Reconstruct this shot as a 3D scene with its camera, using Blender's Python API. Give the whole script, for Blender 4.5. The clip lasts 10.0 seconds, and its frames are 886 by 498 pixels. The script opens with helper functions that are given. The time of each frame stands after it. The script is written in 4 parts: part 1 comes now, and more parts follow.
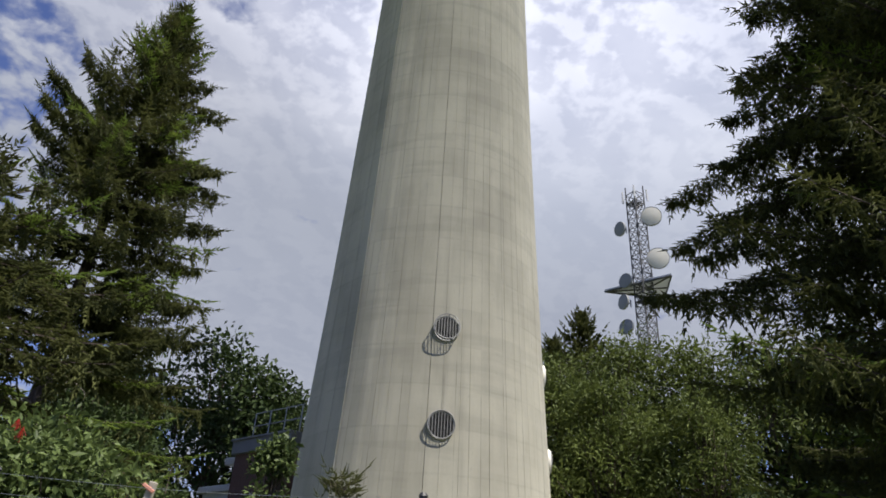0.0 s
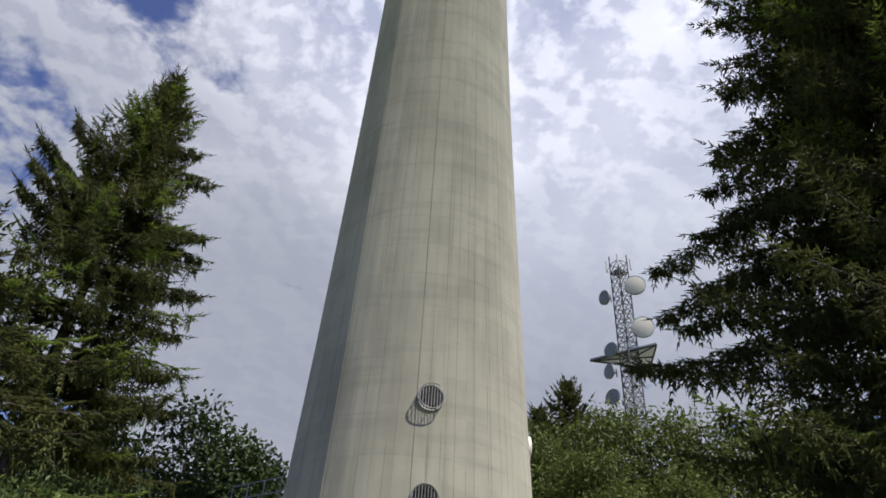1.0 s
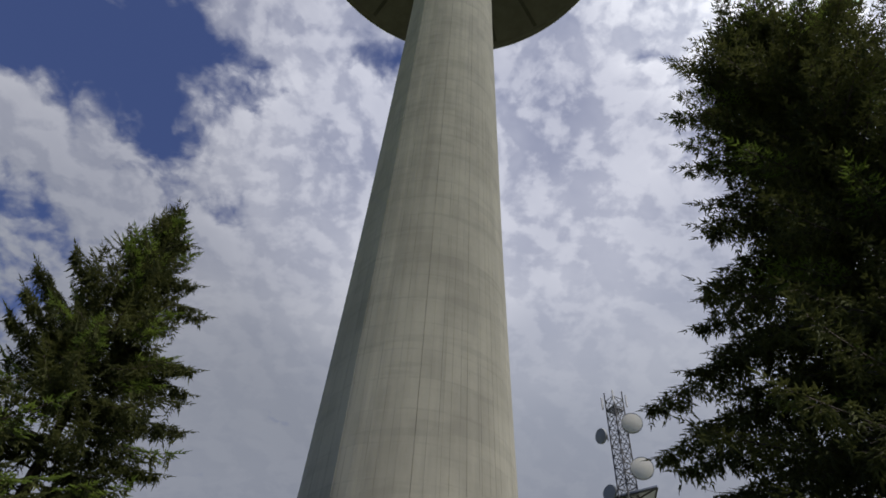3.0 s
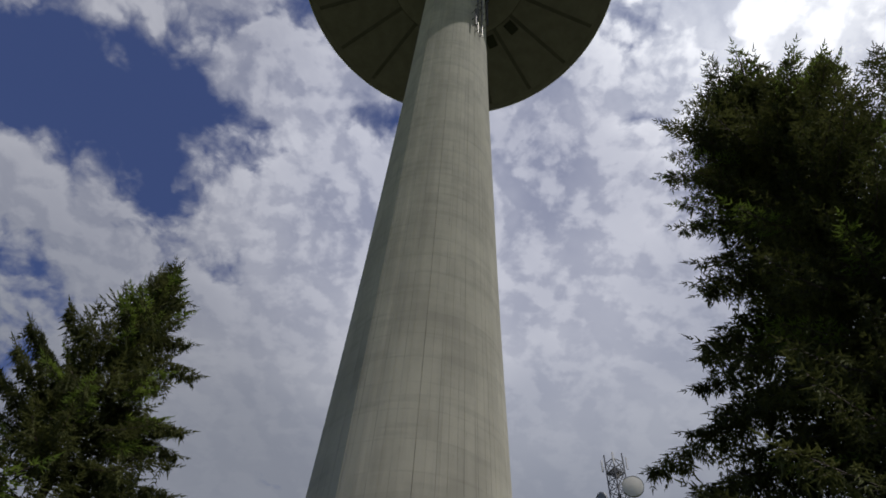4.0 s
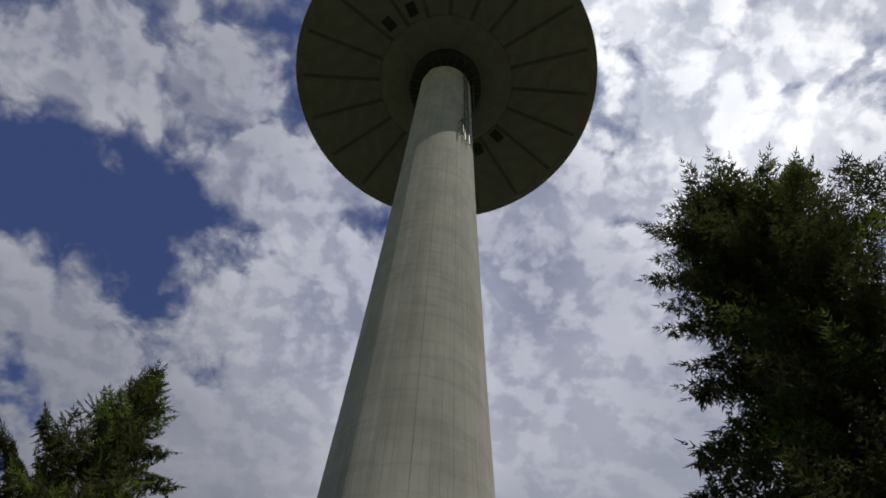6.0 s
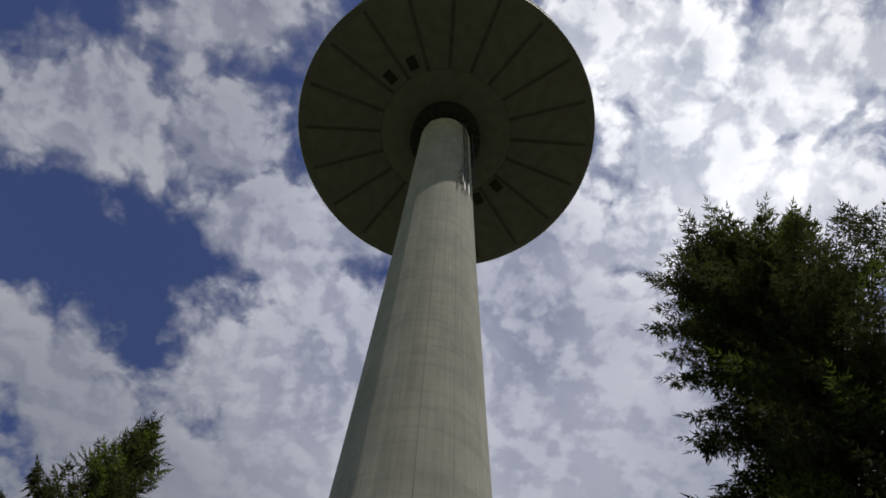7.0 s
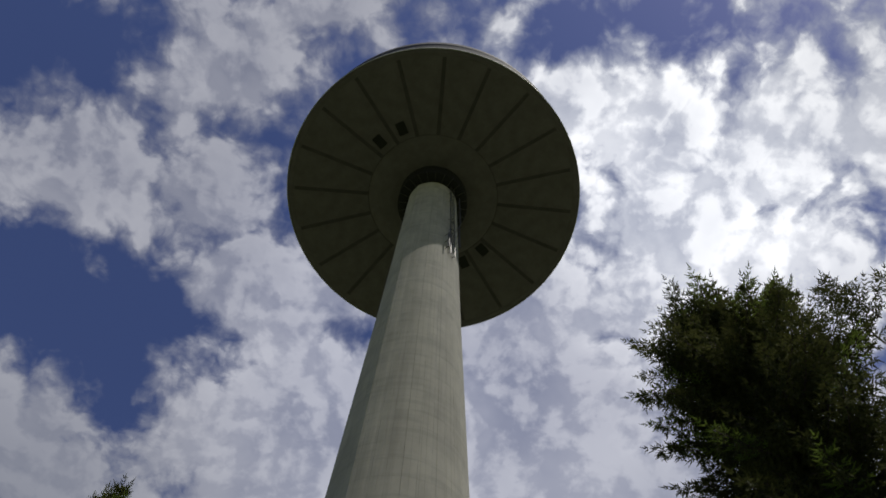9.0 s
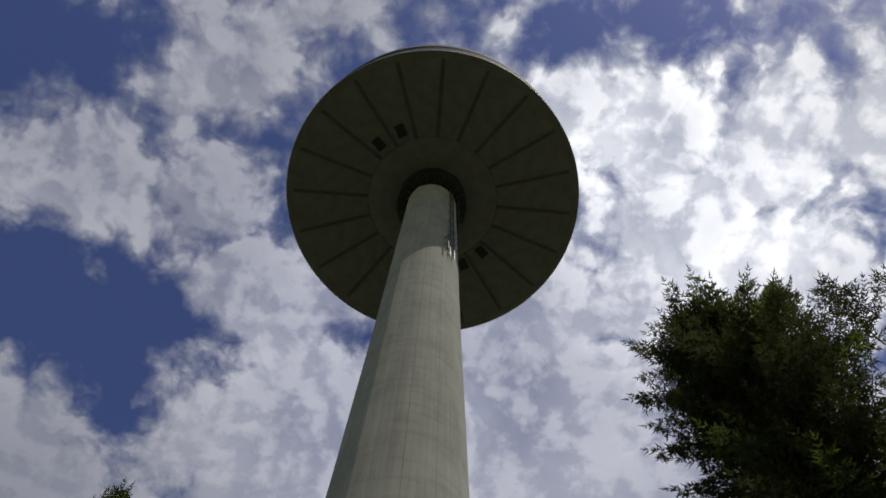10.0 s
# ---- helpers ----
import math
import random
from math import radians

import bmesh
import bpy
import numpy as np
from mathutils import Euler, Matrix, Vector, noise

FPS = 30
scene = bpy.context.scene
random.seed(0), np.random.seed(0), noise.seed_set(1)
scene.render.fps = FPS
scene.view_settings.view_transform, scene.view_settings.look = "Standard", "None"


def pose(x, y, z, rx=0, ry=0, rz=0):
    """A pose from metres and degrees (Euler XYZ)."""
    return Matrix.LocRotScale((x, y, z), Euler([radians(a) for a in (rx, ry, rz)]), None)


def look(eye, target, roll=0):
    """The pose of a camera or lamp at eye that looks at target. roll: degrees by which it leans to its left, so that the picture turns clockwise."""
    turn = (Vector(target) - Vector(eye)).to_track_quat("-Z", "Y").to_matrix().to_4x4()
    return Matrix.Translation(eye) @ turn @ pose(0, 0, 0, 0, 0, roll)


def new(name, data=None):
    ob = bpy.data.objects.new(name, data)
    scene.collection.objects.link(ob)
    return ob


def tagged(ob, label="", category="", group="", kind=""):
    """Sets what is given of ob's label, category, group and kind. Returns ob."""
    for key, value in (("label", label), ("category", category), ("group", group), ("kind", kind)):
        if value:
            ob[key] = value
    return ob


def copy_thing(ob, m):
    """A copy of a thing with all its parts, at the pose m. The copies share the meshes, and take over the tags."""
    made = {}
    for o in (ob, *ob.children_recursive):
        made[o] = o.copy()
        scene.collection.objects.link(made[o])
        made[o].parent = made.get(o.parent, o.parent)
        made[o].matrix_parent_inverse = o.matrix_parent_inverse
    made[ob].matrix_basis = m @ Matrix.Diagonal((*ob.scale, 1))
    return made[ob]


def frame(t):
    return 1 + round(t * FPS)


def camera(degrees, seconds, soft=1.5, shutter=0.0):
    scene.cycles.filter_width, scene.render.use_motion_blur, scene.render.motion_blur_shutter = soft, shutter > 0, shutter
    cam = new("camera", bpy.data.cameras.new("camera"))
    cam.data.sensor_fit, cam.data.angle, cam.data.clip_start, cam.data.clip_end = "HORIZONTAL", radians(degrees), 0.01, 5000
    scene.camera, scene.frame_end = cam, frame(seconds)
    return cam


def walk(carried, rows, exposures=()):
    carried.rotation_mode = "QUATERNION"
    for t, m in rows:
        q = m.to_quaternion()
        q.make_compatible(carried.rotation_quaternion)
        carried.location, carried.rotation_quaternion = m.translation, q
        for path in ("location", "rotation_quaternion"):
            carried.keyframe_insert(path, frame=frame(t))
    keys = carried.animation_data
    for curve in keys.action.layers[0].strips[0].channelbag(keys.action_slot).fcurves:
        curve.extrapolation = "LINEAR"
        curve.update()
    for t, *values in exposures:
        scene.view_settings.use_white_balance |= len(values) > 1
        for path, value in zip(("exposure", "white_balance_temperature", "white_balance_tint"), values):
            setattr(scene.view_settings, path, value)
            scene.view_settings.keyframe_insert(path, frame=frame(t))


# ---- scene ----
cam = camera(66.75, 10.0, soft=1.7)

EYE = (0.0, 0.0, 1.6)
# seconds, heading to the left, tilt upwards, lean to the left (degrees)
ROWS = [
    (0.0, -0.49, 28.51, 3.53), (0.5, -1.24, 30.18, 3.61), (1.0, -1.56, 34.31, 3.40), (1.5, -1.77, 37.47, 3.40),
    (2.0, -1.68, 40.45, 3.44), (2.5, -1.44, 43.11, 3.91), (4.0, -1.32, 50.60, 4.16), (4.5, -1.39, 52.93, 4.47),
    (5.0, -1.61, 55.06, 4.27), (5.5, -2.27, 57.15, 3.38), (7.0, -1.50, 63.48, 3.97), (7.5, -2.19, 65.37, 3.79),
    (8.0, -3.15, 67.22, 3.61), (8.5, -3.54, 68.41, 3.26), (9.0, -3.71, 68.91, 3.08), (9.5, -3.82, 68.88, 2.89),
    (10.0, -3.82, 69.09, 2.82)]
walk(cam, [(t, pose(*EYE, 90 + up, 0, head) @ pose(0, 0, 0, 0, 0, lean)) for t, head, up, lean in ROWS],
     exposures=[(0.0, 0.57), (1.0, 0.49), (2.5, 0.02), (4.5, -0.35), (7.5, -0.43), (10.0, -0.43)])

# ---- daylight: broken clouds, a high sun behind the camera on its right ----
SUN_SIDE, SUN_UP = radians(52), radians(56.5)
to_sun = Vector((math.sin(SUN_SIDE) * math.cos(SUN_UP), -math.cos(SUN_SIDE) * math.cos(SUN_UP), math.sin(SUN_UP)))
sun = new("sun", bpy.data.lights.new("sun", "SUN"))
sun.data.energy, sun.data.angle, sun.data.color = 5.0, radians(0.6), (1.0, 0.95, 0.86)
sun.matrix_world = look(to_sun * 300, (0, 0, 0))


class Nodes:
    """A short way to write node trees."""

    def __init__(self, tree):
        self.tree, self.nodes, self.links = tree, tree.nodes, tree.links
        self.nodes.clear()

    def put(self, kind, **inputs):
        n = self.nodes.new(kind)
        self.fill(n, inputs)
        return n

    def fill(self, n, inputs):
        for key, value in inputs.items():
            sock = n.inputs[int(key[1:])] if key[0] == "i" and key[1:].isdigit() else n.inputs[key.replace("_", " ")]
            if isinstance(value, bpy.types.NodeSocket):
                self.links.new(value, sock)
            else:
                sock.default_value = value

    def math(self, op, a, b=0.0):
        n = self.put("ShaderNodeMath", i0=a, i1=b)
        n.operation = op
        return n.outputs[0]

    def dot(self, a, b):
        n = self.put("ShaderNodeVectorMath", i0=a, i1=b)
        n.operation = "DOT_PRODUCT"
        return n.outputs["Value"]

    def ramp(self, x, a, b, lo=0.0, hi=1.0):
        n = self.put("ShaderNodeMapRange", i0=x, i1=a, i2=b, i3=lo, i4=hi)
        n.interpolation_type = "SMOOTHSTEP"
        return n.outputs[0]

    def mix(self, fac, a, b, blend="MIX"):
        n = self.put("ShaderNodeMix")
        n.data_type, n.blend_type = "RGBA", blend
        for sock, value in ((n.inputs[0], fac), (n.inputs[6], a), (n.inputs[7], b)):
            if isinstance(value, bpy.types.NodeSocket):
                self.links.new(value, sock)
            else:
                sock.default_value = (*value, 1.0) if isinstance(value, tuple) and len(value) == 3 else value
        return n.outputs[2]

    def noise(self, vector, scale, detail=4.0, rough=0.55, distort=0.0):
        n = self.put("ShaderNodeTexNoise", Scale=scale, Detail=detail, Roughness=rough, Distortion=distort)
        if vector is not None:
            self.links.new(vector, n.inputs["Vector"])
        return n.outputs["Fac"]

    def stretch(self, vector, scale, shift=(0, 0, 0)):
        return self.put("ShaderNodeMapping", Vector=vector, Location=shift, Scale=scale).outputs[0]


def heading(side, up):
    a, e = radians(side), radians(up)
    return (math.sin(a) * math.cos(e), math.cos(a) * math.cos(e), math.sin(e))


world = bpy.data.worlds.new("sky")
scene.world = world
world.use_nodes = True
w = Nodes(world.node_tree)
sky = w.put("ShaderNodeTexSky")
sky.sky_type, sky.sun_disc, sky.sun_elevation, sky.sun_rotation = "NISHITA", False, SUN_UP, math.pi - SUN_SIDE
sky.air_density, sky.dust_density, sky.ozone_density = 1.1, 0.6, 1.5
way = w.put("ShaderNodeTexCoord").outputs["Generated"]
split = w.put("ShaderNodeSeparateXYZ", i0=way)
rise = w.math("ADD", w.math("MAXIMUM", split.outputs[2], 0.02), 0.28)
flat = w.put("ShaderNodeCombineXYZ", i0=w.math("DIVIDE", split.outputs[0], rise), i1=w.math("DIVIDE", split.outputs[1], rise), i2=0.0).outputs[0]
# large gaps of blue (negative) and large banks of cloud: side, height, width in degrees, weight
BANKS = [(-57, 50.5, 7, -.22), (-46, 51.5, 6, -.27), (-37, 51.5, 6, -.25), (-28.5, 50, 6.5, -.36), (-39, 36, 5, -.30),
         (84, 76.5, 4, -.42), (72, 82, 2.2, -.26), (90, 72.5, 3, -.36), (-77, 62, 9, -.18), (-54, 77, 4, -.18),
         (30, 64, 2.5, -.18), (32, 57, 2.5, -.24), (72, 54.5, 3, -.20), (-11.5, 61, 2.5, -.24),
         (72, 66, 13, .16), (-51, 62.5, 7, .07), (-63, 56, 4.5, .26), (-57, 72, 5, .12), (58, 73, 5, .26),
         (5, 36, 26, .30), (-15, 27, 26, .32), (33, 42, 20, .25), (4, 54, 14, .12), (-43, 44.5, 4, .20), (-20, 57, 8, .12)]
ahead = w.dot(way, heading(5, 55))
cover = w.ramp(ahead, 0.58, 0.84, -0.50, -0.05)
for side, up, wide, weight in BANKS:
    cover = w.math("ADD", cover, w.ramp(w.dot(way, heading(side, up)), math.cos(radians(wide * 1.5)), math.cos(radians(wide * 0.15)), 0.0, weight))


def billows(at):
    """Heaped cloud: rounded cells at several sizes on a slow drift, frayed by fine noise."""
    curl = w.put("ShaderNodeVectorMath", i0=w.put("ShaderNodeTexNoise", Vector=at, Scale=9.0, Detail=5.0, Roughness=0.6).outputs["Color"], i1=(0.055, 0.055, 0.0), i2=at)
    curl.operation = "MULTIPLY_ADD"
    cells = w.put("ShaderNodeTexVoronoi", Vector=curl.outputs[0], Scale=9.0, Detail=3.0, Roughness=0.50, Lacunarity=2.2)
    cells.voronoi_dimensions, cells.normalize = "2D", True
    heap = w.math("MULTIPLY", w.math("SUBTRACT", 0.34, cells.outputs["Distance"]), 1.35)
    knobs = w.put("ShaderNodeTexVoronoi", Vector=curl.outputs[0], Scale=24.0, Detail=2.5, Roughness=0.5, Lacunarity=2.3)
    knobs.voronoi_dimensions, knobs.normalize = "2D", True
    heap = w.math("ADD", heap, w.math("MULTIPLY", w.math("SUBTRACT", 0.34, knobs.outputs["Distance"]), 0.34))
    fray = w.math("MULTIPLY", w.math("SUBTRACT", w.noise(curl.outputs[0], 6.5, 12.0, 0.58, 0.0), 0.5), 1.7)
    drift = w.math("MULTIPLY", w.math("SUBTRACT", w.noise(at, 3.0, 2.0, 0.5, 0.2), 0.5), 0.5)
    return w.math("ADD", w.math("ADD", heap, fray), drift)


body = billows(flat)
dense = w.math("ADD", body, cover)
veil = w.ramp(dense, -0.30, 0.11)
thick = w.ramp(dense, 0.0, 0.55)
sunward = billows(w.stretch(flat, (1, 1, 1), (0.018, -0.014, 0.0)))
lit = w.ramp(w.math("SUBTRACT", body, sunward), -0.14, 0.17)
# the clouds shine on the sun's side; the banks low ahead are grey underneath
shine = w.ramp(w.dot(way, heading(90, 64)), 0.85, 0.985, 0.0, 1.0)
low = w.ramp(split.outputs[2], 0.88, 0.58, 0.0, 1.0)
soft = w.ramp(w.noise(flat, 2.3, 5.0, 0.50, 0.1), 0.33, 0.67)
swell = w.ramp(w.noise(flat, 5.5, 4.0, 0.5, 0.0), 0.36, 0.64)
grey = w.mix(shine, (0.305, 0.338, 0.495), (0.62, 0.67, 0.83))
white = w.mix(shine, (0.82, 0.84, 0.96), (1.85, 1.87, 1.92))
glow = w.math("ADD", w.math("ADD", w.math("MULTIPLY", lit, 0.55), w.math("MULTIPLY", swell, 0.28)), w.math("MULTIPLY", w.math("SUBTRACT", 1.0, thick), 0.25))
cloud = w.mix(w.math("MULTIPLY", glow, w.ramp(dense, -0.12, 0.16, 0.25, 1.0)), grey, white)
bank = w.mix(w.math("ADD", w.math("MULTIPLY", soft, 0.82), w.math("MULTIPLY", lit, 0.18)), (0.49, 0.52, 0.64), (0.97, 0.98, 1.06))
bank = w.mix(w.ramp(split.outputs[2], 0.74, 0.48, 0.0, 0.9), bank, (0.385, 0.42, 0.51))
cloud = w.mix(w.math("MULTIPLY", low, 0.93), cloud, bank)
bright = w.ramp(w.dot(way, heading(24, 56)), 0.80, 0.97, 0.88, 1.24)
cloud = w.mix(1.0, cloud, w.put("ShaderNodeCombineXYZ", i0=bright, i1=bright, i2=bright).outputs[0], "MULTIPLY")
blue = w.mix(1.0, sky.outputs[0], (0.082, 0.080, 0.116), "MULTIPLY")
colour = w.mix(veil, blue, cloud)
w.put("ShaderNodeOutputWorld", i0=w.put("ShaderNodeBackground", Color=colour, Strength=0.72).outputs[0])


# ---- materials ----
def material(name, build, rough=0.8, metal=0.0):
    m = bpy.data.materials.new(name)
    m.use_nodes = True
    n = Nodes(m.node_tree)
    shader = n.put("ShaderNodeBsdfPrincipled", Roughness=rough, Metallic=metal)
    n.put("ShaderNodeOutputMaterial", i0=shader.outputs[0])
    build(n, shader)
    return m


def bump(n, shader, height, strength, distance):
    n.links.new(n.put("ShaderNodeBump", Height=height, Strength=strength, Distance=distance).outputs[0], shader.inputs["Normal"])


def concrete(dark, light, stain, boards=0.0):
    """Weathered concrete; boards: how plainly the shutter panels and lifts of the casting show."""
    def build(n, shader):
        at = n.put("ShaderNodeTexCoord").outputs["Object"]
        blotch = n.noise(n.stretch(at, (1, 1, 0.35)), 0.7, 5, 0.6)
        streak = n.noise(n.stretch(at, (2.6, 2.6, 0.05)), 1.0, 5, 0.6)
        grain = n.noise(at, 14.0, 6, 0.7)
        lifts = n.noise(n.stretch(at, (0.12, 0.12, 1.0)), 1.9, 3, 0.5)
        c = n.mix(n.ramp(blotch, 0.3, 0.7), dark, light)
        c = n.mix(n.ramp(streak, 0.52, 0.78, 0, 0.38), c, stain)
        pits = n.noise(n.stretch(at, (5, 5, 1.1)), 1.6, 6, 0.75)
        c = n.mix(n.ramp(pits, 0.60, 0.76, 0, 0.55), c, stain)
        c = n.mix(n.ramp(lifts, 0.52, 0.64, 0, 0.22), c, stain)
        c = n.mix(n.ramp(lifts, 0.46, 0.34, 0, 0.22), c, light)
        c = n.mix(n.ramp(grain, 0.35, 0.75, 0, 0.22), c, dark)
        if boards:
            xyz = n.put("ShaderNodeSeparateXYZ", i0=at)
            row = n.math("DIVIDE", n.math("ADD", xyz.outputs[2], n.math("MULTIPLY", n.noise(at, 0.4, 2), 0.12)), 1.25)
            turn = n.math("MULTIPLY", n.math("ARCTAN2", xyz.outputs[0], xyz.outputs[1]), 32 / math.tau)
            cell = n.put("ShaderNodeCombineXYZ", i0=n.math("FLOOR", turn), i1=n.math("FLOOR", row), i2=0.0).outputs[0]
            tone = n.put("ShaderNodeTexWhiteNoise", Vector=cell).outputs["Value"]
            c = n.mix(n.math("MULTIPLY", n.ramp(tone, 0.45, 1.0), 0.16 * boards), c, stain)
            c = n.mix(n.math("MULTIPLY", n.ramp(tone, 0.5, 0.0), 0.16 * boards), c, light)
            worn = n.ramp(n.noise(n.stretch(at, (1.5, 1.5, 0.5)), 1.0, 4, 0.6), 0.38, 0.62, 0.15, 1.0)
            seam = n.math("ABSOLUTE", n.math("SUBTRACT", n.math("FRACT", row), 0.5))
            c = n.mix(n.math("MULTIPLY", n.ramp(seam, 0.455, 0.495, 0, 0.24 * boards), worn), c, stain)
            edge = n.math("ABSOLUTE", n.math("SUBTRACT", n.math("FRACT", turn), 0.5))
            c = n.mix(n.math("MULTIPLY", n.ramp(edge, 0.478, 0.493, 0, 1.0 * boards), worn), c, stain)
            z = xyz.outputs[2]
            run = n.math("MULTIPLY", n.ramp(z, 9.3, 8.7), n.ramp(z, 5.2, 6.8))
            run = n.math("MULTIPLY", run, n.ramp(n.math("ABSOLUTE", n.math("SUBTRACT", turn, 15.47)), 0.08, 0.015, 0, 0.8))
            c = n.mix(n.math("MULTIPLY", run, worn), c, stain)
        n.links.new(c, shader.inputs["Base Color"])
        shader.inputs["Diffuse Roughness"].default_value = 1.0
        bump(n, shader, n.math("ADD", grain, n.math("MULTIPLY", blotch, 2.0)), 0.35, 0.012)
    return build


def painted(colour, wear, amount=0.3):
    def build(n, shader):
        at = n.put("ShaderNodeTexCoord").outputs["Object"]
        c = n.mix(n.ramp(n.noise(at, 3.0, 6, 0.65), 0.4, 0.75, 0, amount), colour, wear)
        n.links.new(c, shader.inputs["Base Color"])
        bump(n, shader, n.noise(at, 30.0, 3), 0.15, 0.004)
    return build


def leafy(dark, light, scale, glow=0.0):
    def build(n, shader):
        at = n.put("ShaderNodeTexCoord").outputs["Object"]
        own = n.put("ShaderNodeNewGeometry").outputs["Random Per Island"]
        f = n.math("ADD", n.math("MULTIPLY", own, 0.45), n.ramp(n.noise(at, scale, 3), 0.3, 0.7, 0, 0.55))
        c = n.mix(f, dark, light)
        n.links.new(c, shader.inputs["Base Color"])
        shader.inputs["Specular IOR Level"].default_value = 0.15
        if glow:
            lets = n.put("ShaderNodeBsdfTranslucent", Color=c)
            out = [x for x in n.nodes if x.type == "OUTPUT_MATERIAL"][0]
            n.links.new(n.put("ShaderNodeMixShader", i0=glow, i1=shader.outputs[0], i2=lets.outputs[0]).outputs[0], out.inputs[0])
    return build


def bark(dark, light):
    def build(n, shader):
        at = n.put("ShaderNodeTexCoord").outputs["Object"]
        rough = n.noise(n.stretch(at, (9, 9, 2.0)), 1.5, 6, 0.7)
        n.links.new(n.mix(n.ramp(rough, 0.35, 0.7), dark, light), shader.inputs["Base Color"])
        bump(n, shader, rough, 0.8, 0.03)
    return build


def ground_look(n, shader):
    at = n.put("ShaderNodeTexCoord").outputs["Object"]
    a, b = n.noise(at, 0.25, 5), n.noise(at, 9.0, 6, 0.7)
    c = n.mix(n.ramp(a, 0.35, 0.65), (0.045, 0.065, 0.02), (0.10, 0.12, 0.04))
    n.links.new(n.mix(n.ramp(b, 0.4, 0.75, 0, 0.5), c, (0.09, 0.075, 0.045)), shader.inputs["Base Color"])
    bump(n, shader, b, 0.8, 0.06)


CONCRETE = material("shaft_concrete", concrete((0.405, 0.383, 0.305), (0.535, 0.510, 0.413), (0.252, 0.238, 0.192), 0.85), 0.9)
# Darker than the shaft's concrete: the deck's downward shade is put into the colour.
SHADED_CONCRETE = material("shaded_underside", concrete((0.134, 0.120, 0.134), (0.170, 0.153, 0.172), (0.097, 0.087, 0.098)), 0.9)
# Dark tone of the bands between panels: the ribs' shade painted in.
RIB_SHADE = material("rib_shade", concrete((0.078, 0.070, 0.078), (0.100, 0.090, 0.100), (0.060, 0.053, 0.060)), 0.95)
RIM = material("rim_sheet", painted((0.36, 0.36, 0.35), (0.22, 0.22, 0.20)), 0.5)
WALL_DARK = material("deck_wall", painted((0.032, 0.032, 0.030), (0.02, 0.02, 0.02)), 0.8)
# Near-black that paints in the unlit depth of openings and round the collar.
SHADE_BLACK = material("recess_shade", painted((0.012, 0.012, 0.011), (0.02, 0.02, 0.018)), 0.9)
MAST_STEEL = material("mast_steel", painted((0.085, 0.085, 0.085), (0.055, 0.05, 0.045)), 0.55, 0.2)
STEEL = material("galvanised_steel", painted((0.33, 0.34, 0.35), (0.20, 0.19, 0.18)), 0.45, 0.7)
DARK_STEEL = material("dark_steel", painted((0.06, 0.06, 0.06), (0.10, 0.07, 0.05)), 0.5, 0.4)
CAGE = material("cage_bars", painted((0.26, 0.26, 0.25), (0.14, 0.12, 0.10)), 0.55, 0.2)
WHITE = material("white_radome", painted((0.72, 0.69, 0.62), (0.5, 0.47, 0.4), 0.25), 0.55)
GREY_DISH = material("grey_dish", painted((0.24, 0.25, 0.26), (0.16, 0.16, 0.16)), 0.5)


def grating(n, shader):
    """Open steel grating that lets part of the daylight through."""
    painted((0.60, 0.61, 0.64), (0.42, 0.42, 0.42))(n, shader)
    lets = n.put("ShaderNodeBsdfTranslucent", Color=(0.62, 0.63, 0.66, 1.0))
    out = [x for x in n.nodes if x.type == "OUTPUT_MATERIAL"][0]
    n.links.new(n.put("ShaderNodeMixShader", i0=0.3, i1=shader.outputs[0], i2=lets.outputs[0]).outputs[0], out.inputs[0])


PLATE = material("platform_grating", grating, 0.6)
SPRUCE = material("spruce_needles", leafy((0.024, 0.032, 0.013), (0.135, 0.145, 0.046), 1.3, 0.30), 0.8)
SHOOT = material("young_shoots", leafy((0.08, 0.125, 0.025), (0.22, 0.29, 0.055), 2.0, 0.3), 0.6)
BROAD = material("broad_leaves", leafy((0.028, 0.045, 0.013), (0.155, 0.190, 0.048), 0.35, 0.3), 0.55)
BROAD_DARK = material("dark_broad_leaves", leafy((0.016, 0.030, 0.010), (0.060, 0.086, 0.026), 0.35, 0.25), 0.55)
BUSH = material("bush_leaves", leafy((0.018, 0.034, 0.012), (0.155, 0.205, 0.066), 2.2, 0.3), 0.45)
BARK = material("spruce_bark", bark((0.035, 0.026, 0.020), (0.11, 0.085, 0.065)), 0.9)
TWIG = material("twig_bark", bark((0.04, 0.03, 0.02), (0.09, 0.07, 0.05)), 0.9)
DEAD = material("dead_wood", bark((0.15, 0.13, 0.11), (0.30, 0.27, 0.24)), 0.9)
BROWN = material("brown_cladding", painted((0.13, 0.072, 0.055), (0.09, 0.052, 0.042)), 0.75)
FASCIA = material("grey_fascia", painted((0.20, 0.20, 0.20), (0.13, 0.13, 0.13)), 0.6)
PALE = material("pale_paint", painted((0.62, 0.62, 0.60), (0.4, 0.39, 0.36)), 0.6)
GLASS = material("dark_glass", painted((0.02, 0.025, 0.03), (0.03, 0.03, 0.03)), 0.08)
WOOD = material("weathered_post", bark((0.30, 0.27, 0.22), (0.45, 0.41, 0.35)), 0.85)
BERRY = material("red_berries", painted((0.24, 0.014, 0.008), (0.16, 0.01, 0.006)), 0.35)
RUST = material("faded_red_board", painted((0.50, 0.22, 0.16), (0.35, 0.2, 0.15)), 0.7)
GROUND = material("meadow_ground", ground_look, 0.95)


